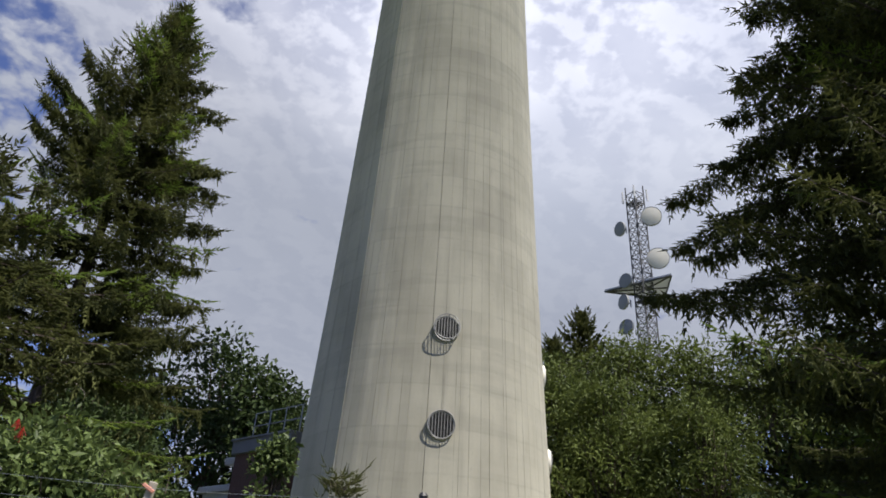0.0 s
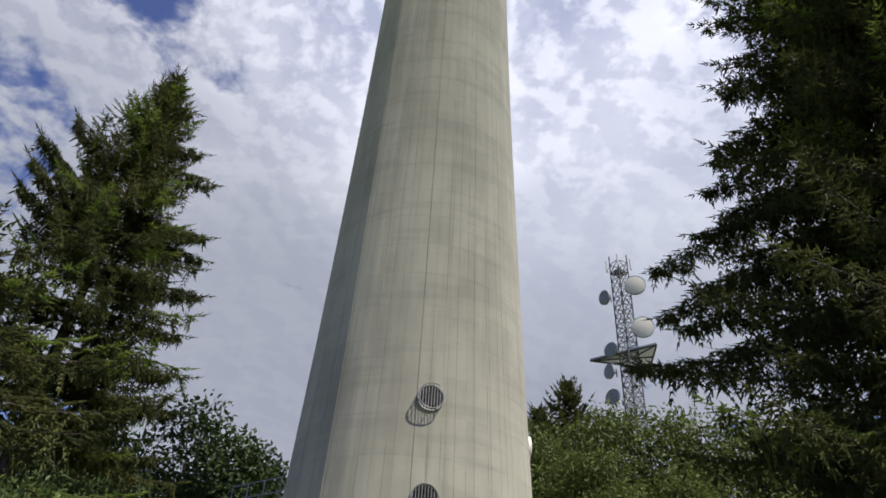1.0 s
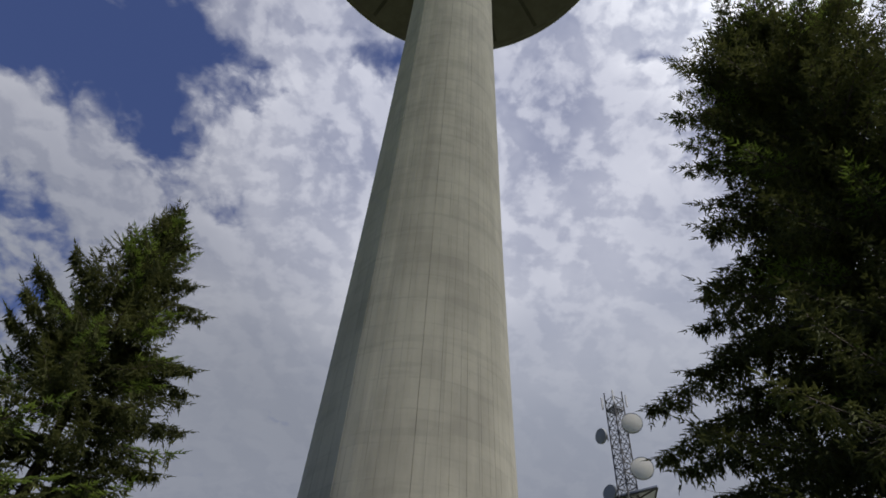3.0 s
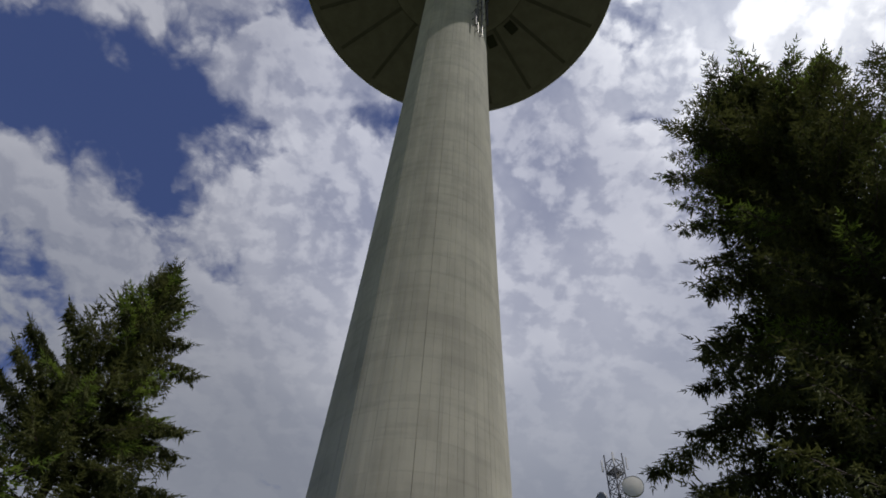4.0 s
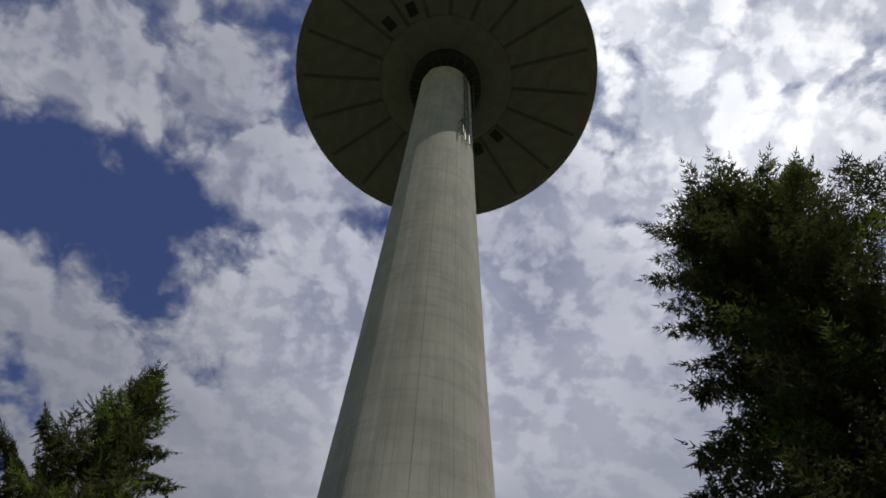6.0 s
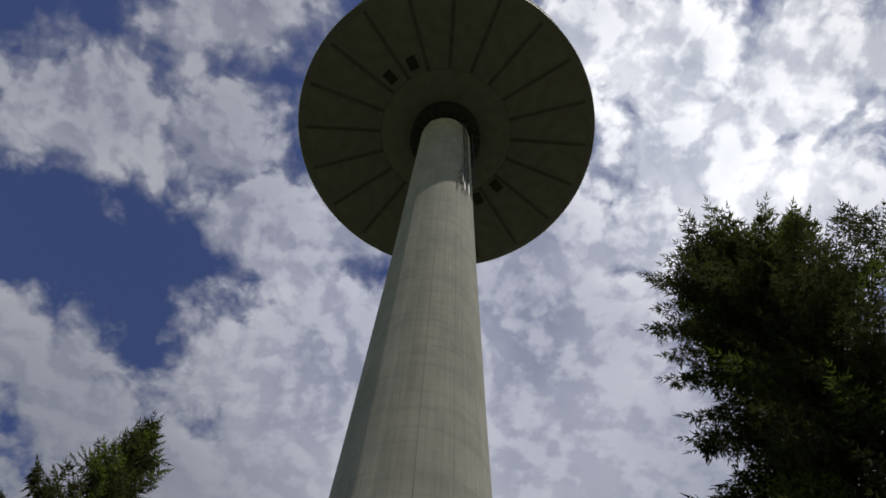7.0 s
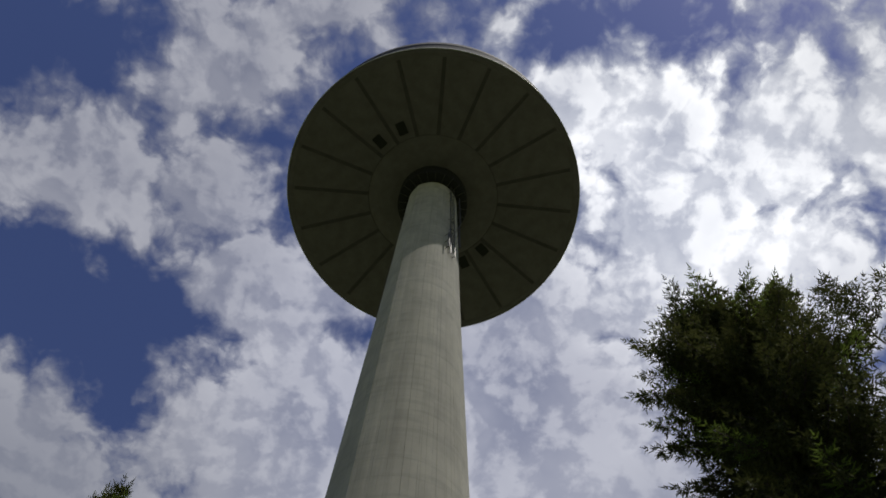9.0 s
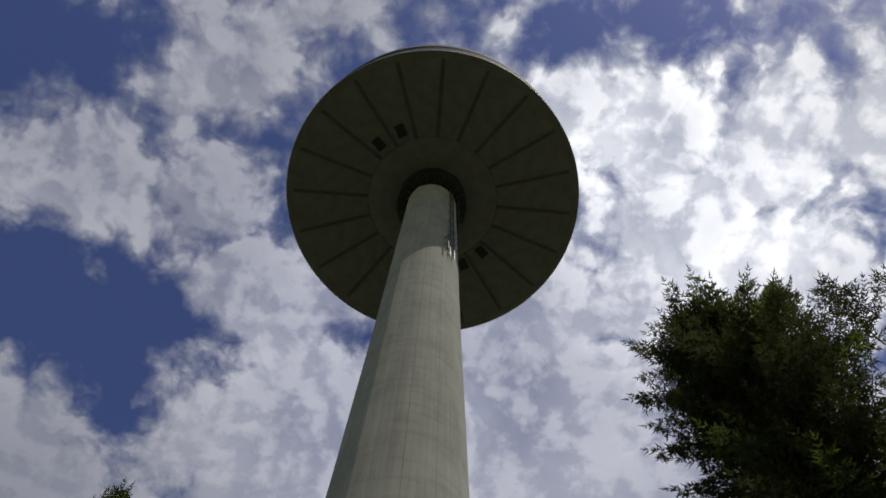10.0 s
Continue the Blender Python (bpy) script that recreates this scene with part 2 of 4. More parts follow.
# ---- mesh helpers ----
def mesh_from(name, verts, faces, smooth=False):
    me = bpy.data.meshes.new(name)
    me.from_pydata([tuple(v) for v in verts], [], faces)
    if smooth:
        me.polygons.foreach_set("use_smooth", [True] * len(me.polygons))
    me.update()
    return me


def big_mesh(name, verts, tris, mats=None):
    """A mesh from arrays of points and triangles."""
    me = bpy.data.meshes.new(name)
    verts, tris = np.asarray(verts, np.float32), np.asarray(tris, np.int32)
    me.vertices.add(len(verts))
    me.vertices.foreach_set("co", verts.ravel())
    me.loops.add(tris.size)
    me.loops.foreach_set("vertex_index", tris.ravel())
    me.polygons.add(len(tris))
    me.polygons.foreach_set("loop_start", np.arange(0, tris.size, 3, dtype=np.int32))
    if mats is not None:
        me.polygons.foreach_set("material_index", np.asarray(mats, np.int32))
    me.update(calc_edges=True)
    return me


def part(name, data, mats, parent, label="", m=None):
    """Links a bmesh or mesh as one object under a thing or a part."""
    if isinstance(data, bmesh.types.BMesh):
        me = bpy.data.meshes.new(name)
        bmesh.ops.recalc_face_normals(data, faces=data.faces)
        data.to_mesh(me)
        data.free()
    else:
        me = data
    if not me.materials:
        for one in mats if isinstance(mats, (list, tuple)) else [mats]:
            me.materials.append(one)
    ob = new(name, me)
    ob.parent = parent
    if m is not None:
        ob.matrix_basis = m
    return tagged(ob, label)


def thing(name, m, label, category, group="", kind=""):
    ob = new(name)
    ob.empty_display_size = 0.3
    ob.matrix_basis = m
    return tagged(ob, label, category, group, kind)


def bar(bm, a, b, r, sides=5, r2=None):
    """A round bar from a to b."""
    a, b = Vector(a), Vector(b)
    axis = (b - a).normalized()
    u = axis.orthogonal().normalized()
    v = axis.cross(u)
    rings = []
    for p, rr in ((a, r), (b, r if r2 is None else r2)):
        rings.append([bm.verts.new(p + (u * math.cos(k * math.tau / sides) + v * math.sin(k * math.tau / sides)) * rr) for k in range(sides)])
    for k in range(sides):
        j = (k + 1) % sides
        bm.faces.new((rings[0][k], rings[0][j], rings[1][j], rings[1][k]))
    bm.faces.new(rings[0][::-1])
    bm.faces.new(rings[1])


def tube(bm, points, r, sides=5):
    for a, b in zip(points, points[1:]):
        bar(bm, a, b, r, sides)


def box(bm, lo, hi, m=None, bevel=0.0):
    lo, hi = Vector(lo), Vector(hi)
    made = bmesh.ops.create_cube(bm, size=1.0, matrix=Matrix.Translation((lo + hi) / 2) @ Matrix.Diagonal((*(hi - lo), 1)))
    if bevel:
        edges = list({e for v in made["verts"] for e in v.link_edges})
        made = bmesh.ops.bevel(bm, geom=edges, offset=bevel, segments=1, affect="EDGES")
    if m is not None:
        bmesh.ops.transform(bm, matrix=m, verts=made["verts"])


def revolve(name, outline, steps, smooth=True, closed=False):
    """A surface of revolution about z from (radius, height) pairs."""
    verts, faces = [], []
    for k in range(steps):
        a = math.tau * k / steps
        verts += [(r * math.sin(a), -r * math.cos(a), z) for r, z in outline]
    n = len(outline)
    for k in range(steps):
        j = (k + 1) % steps
        for i in range(n if closed else n - 1):
            i2 = (i + 1) % n
            faces.append((k * n + i, j * n + i, j * n + i2, k * n + i2))
    return mesh_from(name, verts, faces, smooth)


# ---- ground ----
def make_ground():
    n, verts, faces = 90, [], []
    for i in range(n + 1):
        for j in range(n + 1):
            u, v = 2 * i / n - 1, 2 * j / n - 1
            x, y = 2400 * u * abs(u) ** 2, 2400 * v * abs(v) ** 2
            near = max(0.0, 1 - math.hypot(x, y) / 60)
            verts.append((x, y, 0.06 * noise.noise((x * 0.4, y * 0.4, 0)) * near - 0.03))
    for i in range(n):
        for j in range(n):
            k = i * (n + 1) + j
            faces.append((k, k + n + 1, k + n + 2, k + 1))
    ob = new("ground", mesh_from("ground", verts, faces, True))
    ob.data.materials.append(GROUND)
    tagged(ob, "rough green and brown meadow ground under the trees", "ground", kind="structure")


make_ground()

# ---- the tower ----
D = 23.0                      # from the camera to the tower's axis
DECK = 1.6 + 3.274 * D        # underside of the deck at its rim
DECK_R = 0.7405 * D
COLLAR_Z, COLLAR_R = 1.6 + 3.172 * D, 0.172 * D
RIBS = 20


def shaft_radius(z):
    """The flared shaft's radius at a height."""
    h = (z - 1.6) / D
    return D * float(np.interp(h, [-0.1, 0.0, 0.2, 0.4, 0.7, 1.0, 1.5, 2.0, 2.8, 3.3],
                               [0.1905, 0.1865, 0.1776, 0.1686, 0.1596, 0.1507, 0.1418, 0.133, 0.1241, 0.119]))


def smooth_radius(z):
    return sum(shaft_radius(z + k * 1.1) for k in range(-3, 4)) / 7


SHADE_RIDGE = 0.10                  # an added blunt upright ridge, shaped to sharpen the edge of the shaded side


def shaft_mesh():
    """Concrete cast in rings, with upright joints between the shutter boards and a small step at each lift."""
    rng = random.Random(4)
    angles, a = [], 0.0
    while a < 357:
        angles.append(a)
        a += rng.choice((4.2, 5.6, 7.5, 9.0))
    spots = []                                    # (angle, offset)
    for a in angles:
        deep = -rng.choice((0.004, 0.008, 0.014, 0.022))
        half = rng.choice((0.07, 0.10, 0.14))
        spots += [(a - half, 0.0), (a - half * 0.5, deep), (a + half * 0.5, deep), (a + half, 0.0), (a + 2.0, rng.uniform(-0.004, 0.004))]
    spots = [q for q in spots if abs(q[0] - 322.3) > 0.6]
    spots += [(322.0, 0.0), (322.12, 0.006), (322.32, 0.006), (322.44, 0.0), (322.55, -0.015), (322.75, -0.015), (322.85, 0.0)]
    spots.sort()
    heights, z, offs = [], 0.0, []
    while z < DECK + 3:
        o = rng.uniform(-0.002, 0.002)
        heights += [z + 0.01, z + 2.37]
        offs += [o, o]
        z += 2.4
    verts, faces = [], []
    n = len(spots)
    for z, o in zip(heights, offs):
        r0 = smooth_radius(z) + o
        for a, d in spots:
            t = radians(a)
            # the added ridge flattens lower down, where the shade's edge is softer
            off = (a - 322.3) / (14.0 if a > 322.3 else 10.0)
            r = r0 + d + SHADE_RIDGE * min(1.0, max(0.2, (z - 5) / 14)) * max(0.0, 1 - abs(off)) + 0.004 * noise.noise((math.sin(t) * 2, math.cos(t) * 2, z * 0.7))
            verts.append((r * math.sin(t), -r * math.cos(t), z))
    for i in range(len(heights) - 1):
        for k in range(n):
            j = (k + 1) % n
            faces.append((i * n + k, i * n + j, (i + 1) * n + j, (i + 1) * n + k))
    return mesh_from("shaft", verts, faces)


def on_shaft(a, z, out=0.0):
    """The pose on the shaft's face at an angle (0: towards the camera), with -y pointing outwards."""
    return pose(0, 0, z, 0, 0, a) @ Matrix.Translation((0, -smooth_radius(z) - out, 0))


def ring(bm, radius, y, r, m=Matrix(), steps=28):
    pts = [m @ Vector((radius * math.cos(k * math.tau / steps), y, radius * math.sin(k * math.tau / steps))) for k in range(steps + 1)]
    tube(bm, pts, r, 5)


def porthole(tower, a, z, out):
    """A round opening with a raised frame and a cage of upright bars that stands off the wall."""
    R = 0.39
    hole = part("window", revolve("window_frame", [(R - 0.03, 0.045), (R + 0.004, 0.045), (R + 0.012, 0.03), (R + 0.012, -0.25), (R - 0.03, -0.25)] if a < 40 else [(R - 0.05, 0.10), (R + 0.03, 0.10), (R + 0.045, 0.05), (R + 0.045, -0.25), (R - 0.05, -0.25)], 36, True, True),
                WHITE if a > 40 else CAGE, tower, "round window with a raised frame", on_shaft(a, z) @ pose(0, 0, 0, 90))
    # a near-black disc on the solid wall paints in the hole's unlit depth
    bm = bmesh.new()
    bmesh.ops.create_circle(bm, cap_ends=True, segments=36, radius=R - 0.02, matrix=Matrix.Translation((0, 0, 0.035)))
    part("pane", bm, SHADE_BLACK, hole, "dark opening")
    cage = part("cage", mesh_from("cage", [(0, 0, 0)], []), CAGE, hole, "steel safety cage")
    cage.data = cage.data.copy()
    bm = bmesh.new()
    for radius, h, r in ((R, out, 0.016), (R * 1.02, 0.05, 0.014)):
        pts = [(radius * math.cos(k * math.tau / 28), radius * math.sin(k * math.tau / 28), h) for k in range(29)]
        tube(bm, pts, r, 5)
    for k in range(9):
        x = -0.88 * R + 1.76 * R * k / 8
        y = math.sqrt(max(0, R * R - x * x))
        bar(bm, (x, -y, out), (x, y, out), 0.0105, 5)
    for k in range(6):
        t = k * math.tau / 6 + 0.4
        bar(bm, (R * math.cos(t), R * math.sin(t), 0.05), (R * math.cos(t), R * math.sin(t), out), 0.012, 5)
    bm.to_mesh(cage.data)
    bm.free()
    return hole


def deck_underside():
    """The deck's underside: shallow wedges between radial bands darkened as rib shade."""
    return [(COLLAR_R - 0.4, 0.75), (0.30 * D, 0.75), (0.326 * D, 0.45), (0.33 * D, 0.30), (DECK_R - 0.5, 0.0), (DECK_R, 0.0), (DECK_R, 0.22)]


def make_tower():
    tower = thing("telecom_tower", pose(0, D, 0), "tall flared concrete telecommunications tower with a wide round deck", "tower")
    part("shaft", shaft_mesh(), CONCRETE, tower, "board-marked pale concrete shaft")
    # wedge panels of the underside
    step = math.tau / RIBS
    gap = 0.019
    verts, faces = [], []
    zone = [(0.33 * D, 0.30), (0.47 * D, 0.20), (0.60 * D, 0.10), (DECK_R - 0.75, 0.02)]
    cols = 7
    for r, z in zone:
        for k in range(cols):
            t = (gap + 0.0) * (0.5 * D / r) + (step - 2 * gap * (0.5 * D / r)) * k / (cols - 1)
            verts.append((r * math.sin(t), -r * math.cos(t), z))
    m = len(verts)
    verts += [(x, y, z + 0.25) for x, y, z in verts]
    for i in range(len(zone) - 1):
        for k in range(cols - 1):
            q = i * cols + k
            faces.append((q, q + cols, q + cols + 1, q + 1))
    for i in range(len(zone) - 1):
        for k in (0, cols - 1):
            q = i * cols + k
            faces.append((q, q + cols, q + cols + m, q + m) if k else (q, q + m, q + cols + m, q + cols))
    wedge = mesh_from("panel", verts, faces)
    # the deck body shows between the panels as painted bands of rib shade
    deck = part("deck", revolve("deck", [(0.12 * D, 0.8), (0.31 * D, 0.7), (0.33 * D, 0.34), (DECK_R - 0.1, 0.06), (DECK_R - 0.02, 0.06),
                                         (DECK_R - 0.02, 8.6), (DECK_R - 0.5, 8.7), (0.12 * D, 8.7)], 128), [RIB_SHADE], tower, "wide round deck", pose(0, 0, DECK))
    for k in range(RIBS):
        part("panel", wedge, SHADED_CONCRETE, deck, "", pose(0, 0, 0, 0, 0, 360 / RIBS * k - 1.7))
    part("inner_ring", revolve("inner_ring", [(COLLAR_R - 0.5, 0.42), (0.20 * D, 0.40), (0.326 * D, 0.285), (0.3292 * D, 0.50)], 96), SHADED_CONCRETE, deck, "flat concrete ring")
    part("outer_ring", revolve("outer_ring", [(DECK_R - 0.9, 0.2), (DECK_R - 0.85, 0.03), (DECK_R - 0.12, 0.0), (DECK_R - 0.1, 0.1)], 128), SHADED_CONCRETE, deck, "concrete ring along the rim")
    part("rim_edge", revolve("rim_edge", [(DECK_R - 0.07, -0.03), (DECK_R + 0.03, -0.03), (DECK_R + 0.03, 0.28), (DECK_R - 0.01, 0.28)], 128), RIM, deck, "pale metal edge strip")
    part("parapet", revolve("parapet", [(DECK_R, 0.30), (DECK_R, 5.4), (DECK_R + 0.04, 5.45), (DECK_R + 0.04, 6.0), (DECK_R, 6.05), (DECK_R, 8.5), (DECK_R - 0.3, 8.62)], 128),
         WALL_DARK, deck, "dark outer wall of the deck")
    # hanging collar round the shaft's head; its near-black colour carries the shade there
    part("collar", revolve("collar", [(0.119 * D, COLLAR_Z), (COLLAR_R - 0.05, COLLAR_Z), (COLLAR_R, COLLAR_Z + 0.05), (COLLAR_R, DECK + 0.5)], 72), SHADE_BLACK, tower, "collar round the shaft's head, coloured dark for its shade")
    bm = bmesh.new()
    bar(bm, (0, -0.12 * D, COLLAR_Z - 0.06), (0, -COLLAR_R, COLLAR_Z - 0.06), 0.05, 4)
    me = bpy.data.meshes.new("grating_bar")
    bm.to_mesh(me)
    bm.free()
    for k in range(24):
        part("grating_bar", me, DARK_STEEL, tower, "", pose(0, 0, 0, 0, 0, 15 * k))
    # open hatches: near-black blocks that paint in the dark inside
    for x, y in ((0.285, 0.244), (0.197, 0.325), (-0.191, -0.34), (-0.293, -0.263)):
        t = math.degrees(math.atan2(x, -y))
        r = math.hypot(x, y) * D
        hatch = bmesh.new()
        box(hatch, (-0.53, -0.74, -0.05), (0.53, 0.74, 0.3), None, 0.02)
        part("hatch", hatch, SHADE_BLACK, deck, "open dark hatch", pose(0, 0, 0, 0, 0, t) @ Matrix.Translation((0, -r, 0.22)))
    for a in (6.0, 91.5):
        porthole(tower, a, 1.6 + 0.331 * D, 0.25 if a < 40 else 0.10)
        porthole(tower, a - 0.3, 1.6 + 0.203 * D, 0.13)
    # ladder and aerial poles below the collar
    lo, hi, a = 1.6 + 2.27 * D, COLLAR_Z, 42
    def spot(z, side, out):
        return on_shaft(a, z, out) @ Vector((side, 0, 0))
    ladder = part("ladder", mesh_from("ladder", [(0, 0, 0)], []), DARK_STEEL, tower, "grey steel ladder")
    bm = bmesh.new()
    levels = [lo + (hi - lo) * k / 30 for k in range(31)]
    for side in (-0.26, 0.26):
        tube(bm, [spot(z, side, 0.28) for z in levels], 0.045, 5)
    for z in np.arange(lo + 0.2, hi, 0.34):
        bar(bm, spot(z, -0.26, 0.28), spot(z, 0.26, 0.28), 0.02, 4)
    for z in np.arange(lo + 0.5, hi, 3.0):
        for side in (-0.26, 0.26):
            bar(bm, spot(z, side, -0.02), spot(z, side, 0.28), 0.03, 4)
    ladder.data = ladder.data.copy()
    bm.to_mesh(ladder.data)
    bm.free()
    for side, z0, z1 in ((0.75, lo + 3.0, lo + 9), (-0.7, lo + 0.4, lo + 4.0), (0.95, lo + 9, hi - 2)):
        bm = bmesh.new()
        bar(bm, spot(z0, side, 0.45), spot(z1, side, 0.45), 0.07, 6)
        for z in np.arange(z0 + 0.3, z1, 1.6):
            bar(bm, spot(z, side, -0.02), spot(z, side, 0.45), 0.035, 4)
        part("aerial_pole", bm, DARK_STEEL, tower, "grey aerial pole on brackets")


make_tower()


# ---- the lattice mast behind ----
def dish(parent, at, face, radius, front):
    """A drum-shaped dish that looks along face (side, height)."""
    m = Matrix.Translation(at) @ Vector(heading(*face)).to_track_quat("Z", "Y").to_matrix().to_4x4()
    body = part("dish", revolve("dish", [(0.02, -0.55 * radius), (0.3 * radius, -0.5 * radius), (0.85 * radius, -0.12 * radius), (radius, 0.0), (radius, 0.28 * radius)], 32),
                GREY_DISH, parent, "grey drum dish", m)
    part("radome", revolve("radome", [(0.001, 0.33 * radius), (0.6 * radius, 0.32 * radius), (0.97 * radius, 0.26 * radius)], 32), front, body,
         "pale domed cover" if front is WHITE else "grey domed cover")
    bm = bmesh.new()
    bar(bm, (0, 0, -0.5 * radius), (0, 0, -0.95 * radius), 0.09)
    bar(bm, (0, -0.5 * radius, -0.95 * radius), (0, 0.5 * radius, -0.95 * radius), 0.07)
    part("mount", bm, STEEL, body)


def make_mast():
    d, side = 65.0, 19.05
    cx, cy = d * math.sin(radians(side)), d * math.cos(radians(side))
    mast = thing("lattice_mast", pose(cx, cy, 0, 0, 0, 0), "steel lattice mast with dishes and a platform", "mast")
    top, half = 1.6 + d * math.tan(radians(32.9)), 0.66
    turn = pose(0, 0, 0, 0, 0, 25)
    corner = lambda k, z: turn @ Vector((half * (1, 1, -1, -1)[k % 4], half * (1, -1, -1, 1)[k % 4], z))
    for k in range(4):
        bm = bmesh.new()
        bar(bm, corner(k, 0), corner(k, top + (0.7 if k % 2 else 0.25)), 0.07, 6)
        part("leg", bm, MAST_STEEL, mast)
    for k in range(4):
        bm = bmesh.new()
        z = 0.4
        flip = k % 2
        while z < top - 0.6:
            z2 = min(z + 1.1, top)
            a, b = (k, k + 1) if flip else (k + 1, k)
            bar(bm, corner(a, z), corner(b, z2), 0.042, 4)
            bar(bm, corner(b, z), corner(a, z2), 0.034, 4)
            bar(bm, corner(k, z2), corner(k + 1, z2), 0.04, 4)
            flip = 1 - flip
            z = z2
        part("bracing", bm, MAST_STEEL, mast)
    for z in (top - 1.6, top - 13.2):
        bm = bmesh.new()
        for k in range(9):
            u = -half + 2 * half * k / 8
            bar(bm, turn @ Vector((u, -half, z)), turn @ Vector((u, half, z)), 0.05, 4)
        part("landing", bm, DARK_STEEL, mast, "dark grating landing")
    # antenna stubs at the head
    for k in range(4):
        bm = bmesh.new()
        p = corner(k, top) * 1.0
        out = Vector((p.x, p.y, 0)).normalized() * 0.35
        box(bm, p + out + Vector((-0.09, -0.07, -1.3)), p + out + Vector((0.09, 0.07, 0.15)), None, 0.02)
        bar(bm, p - Vector((0, 0, 0.8)), p + out - Vector((0, 0, 0.8)), 0.03)
        part("panel_antenna", bm, PLATE, mast, "grey panel antenna")
    # three-sided platform
    zp = 32.6
    tri = [Vector((17.9 - cx, 64.0 - cy, zp)), Vector((23.4 - cx, 59.3 - cy, zp)), Vector((24.5 - cx, 64.8 - cy, zp))]
    bm = bmesh.new()
    low = [bm.verts.new(p) for p in tri]
    high = [bm.verts.new(p + Vector((0, 0, 0.16))) for p in tri]
    bm.faces.new(low)
    bm.faces.new(high[::-1])
    for k in range(3):
        bm.faces.new((low[k], low[(k + 1) % 3], high[(k + 1) % 3], high[k]))
    part("platform", bm, PLATE, mast, "grey three-sided platform")
    bm = bmesh.new()
    mid = (tri[0] + tri[1] + tri[2]) / 3 - Vector((0, 0, 0.12))
    for k in range(3):
        a, b = tri[k] - Vector((0, 0, 0.1)), tri[(k + 1) % 3] - Vector((0, 0, 0.1))
        bar(bm, a, b, 0.1, 4)
        bar(bm, (a + b) / 2, mid, 0.08, 4)
        bar(bm, a, mid, 0.08, 4)
    part("platform_frame", bm, MAST_STEEL, mast)
    def place(s, up, dd=d):
        return Vector((dd * math.sin(radians(s)) - cx, dd * math.cos(radians(s)) - cy, 1.6 + dd * math.tan(radians(up))))
    dish(mast, place(20.35, 30.75, d - 0.9), (198, -6), 1.08, WHITE)
    dish(mast, place(20.55, 27.3, d - 0.9), (196, -6), 1.12, WHITE)
    dish(mast, place(17.5, 30.0), (245, -8), 0.8, GREY_DISH)
    dish(mast, place(17.6, 25.7), (235, 0), 0.8, GREY_DISH)
    dish(mast, place(17.3, 24.0), (250, 0), 0.8, GREY_DISH)
    dish(mast, place(17.35, 21.95), (230, 5), 0.8, GREY_DISH)


make_mast()


# ---- conifers ----
def needle_mesh(name, roots, ways, lengths, kinds, count, girth, reach, width, rng):
    """Bottle-brush twigs: a dense spindle of needles with single ones standing out all round."""
    roots, ways, lengths, kinds = np.array(roots), np.array(ways), np.array(lengths), np.array(kinds)
    n = len(roots)
    ways = ways / np.linalg.norm(ways, axis=1, keepdims=True)
    u = np.cross(ways, np.tile([0.13, 0.21, 0.97], (n, 1)))
    u /= np.linalg.norm(u, axis=1, keepdims=True)
    v = np.cross(ways, u)
    s = np.clip((np.arange(count) + 0.4)[None, :] / count + rng.uniform(-0.05, 0.05, (n, count)), 0.02, 1.0)
    phi = np.arange(count)[None, :] * 2.39996 + rng.uniform(0, 6.28, (n, 1))
    radial = u[:, None, :] * np.cos(phi)[..., None] + v[:, None, :] * np.sin(phi)[..., None]
    base = roots[:, None, :] + ways[:, None, :] * (lengths[:, None] * s)[..., None]
    out = radial * 0.62 + ways[:, None, :] * (0.75 + 0.5 * s)[..., None]
    tip = base + out * (reach * rng.uniform(0.75, 1.2, (n, count)))[..., None]
    across = np.cross(radial, ways[:, None, :]) * 0.5 + ways[:, None, :] * 0.3
    verts = np.stack([base - across * width, base + across * width, tip], 2).reshape(-1, 3)
    tris = np.arange(len(verts)).reshape(-1, 3)
    mats = np.repeat(kinds, count)
    low, tip = roots + ways * (lengths * 0.15)[:, None], roots + ways * (lengths * 1.05)[:, None]
    core = np.stack([low + u * girth * 1.5, low - u * girth * 1.5, tip, low + v * girth * 1.5, low - v * girth * 1.5, tip], 1).reshape(-1, 3)
    at = len(verts) + 3 * np.arange(2 * n)[:, None]
    return big_mesh(name, np.concatenate([verts, core]), np.concatenate([tris, at + np.arange(3)]), np.concatenate([mats, np.repeat(kinds, 2)]))


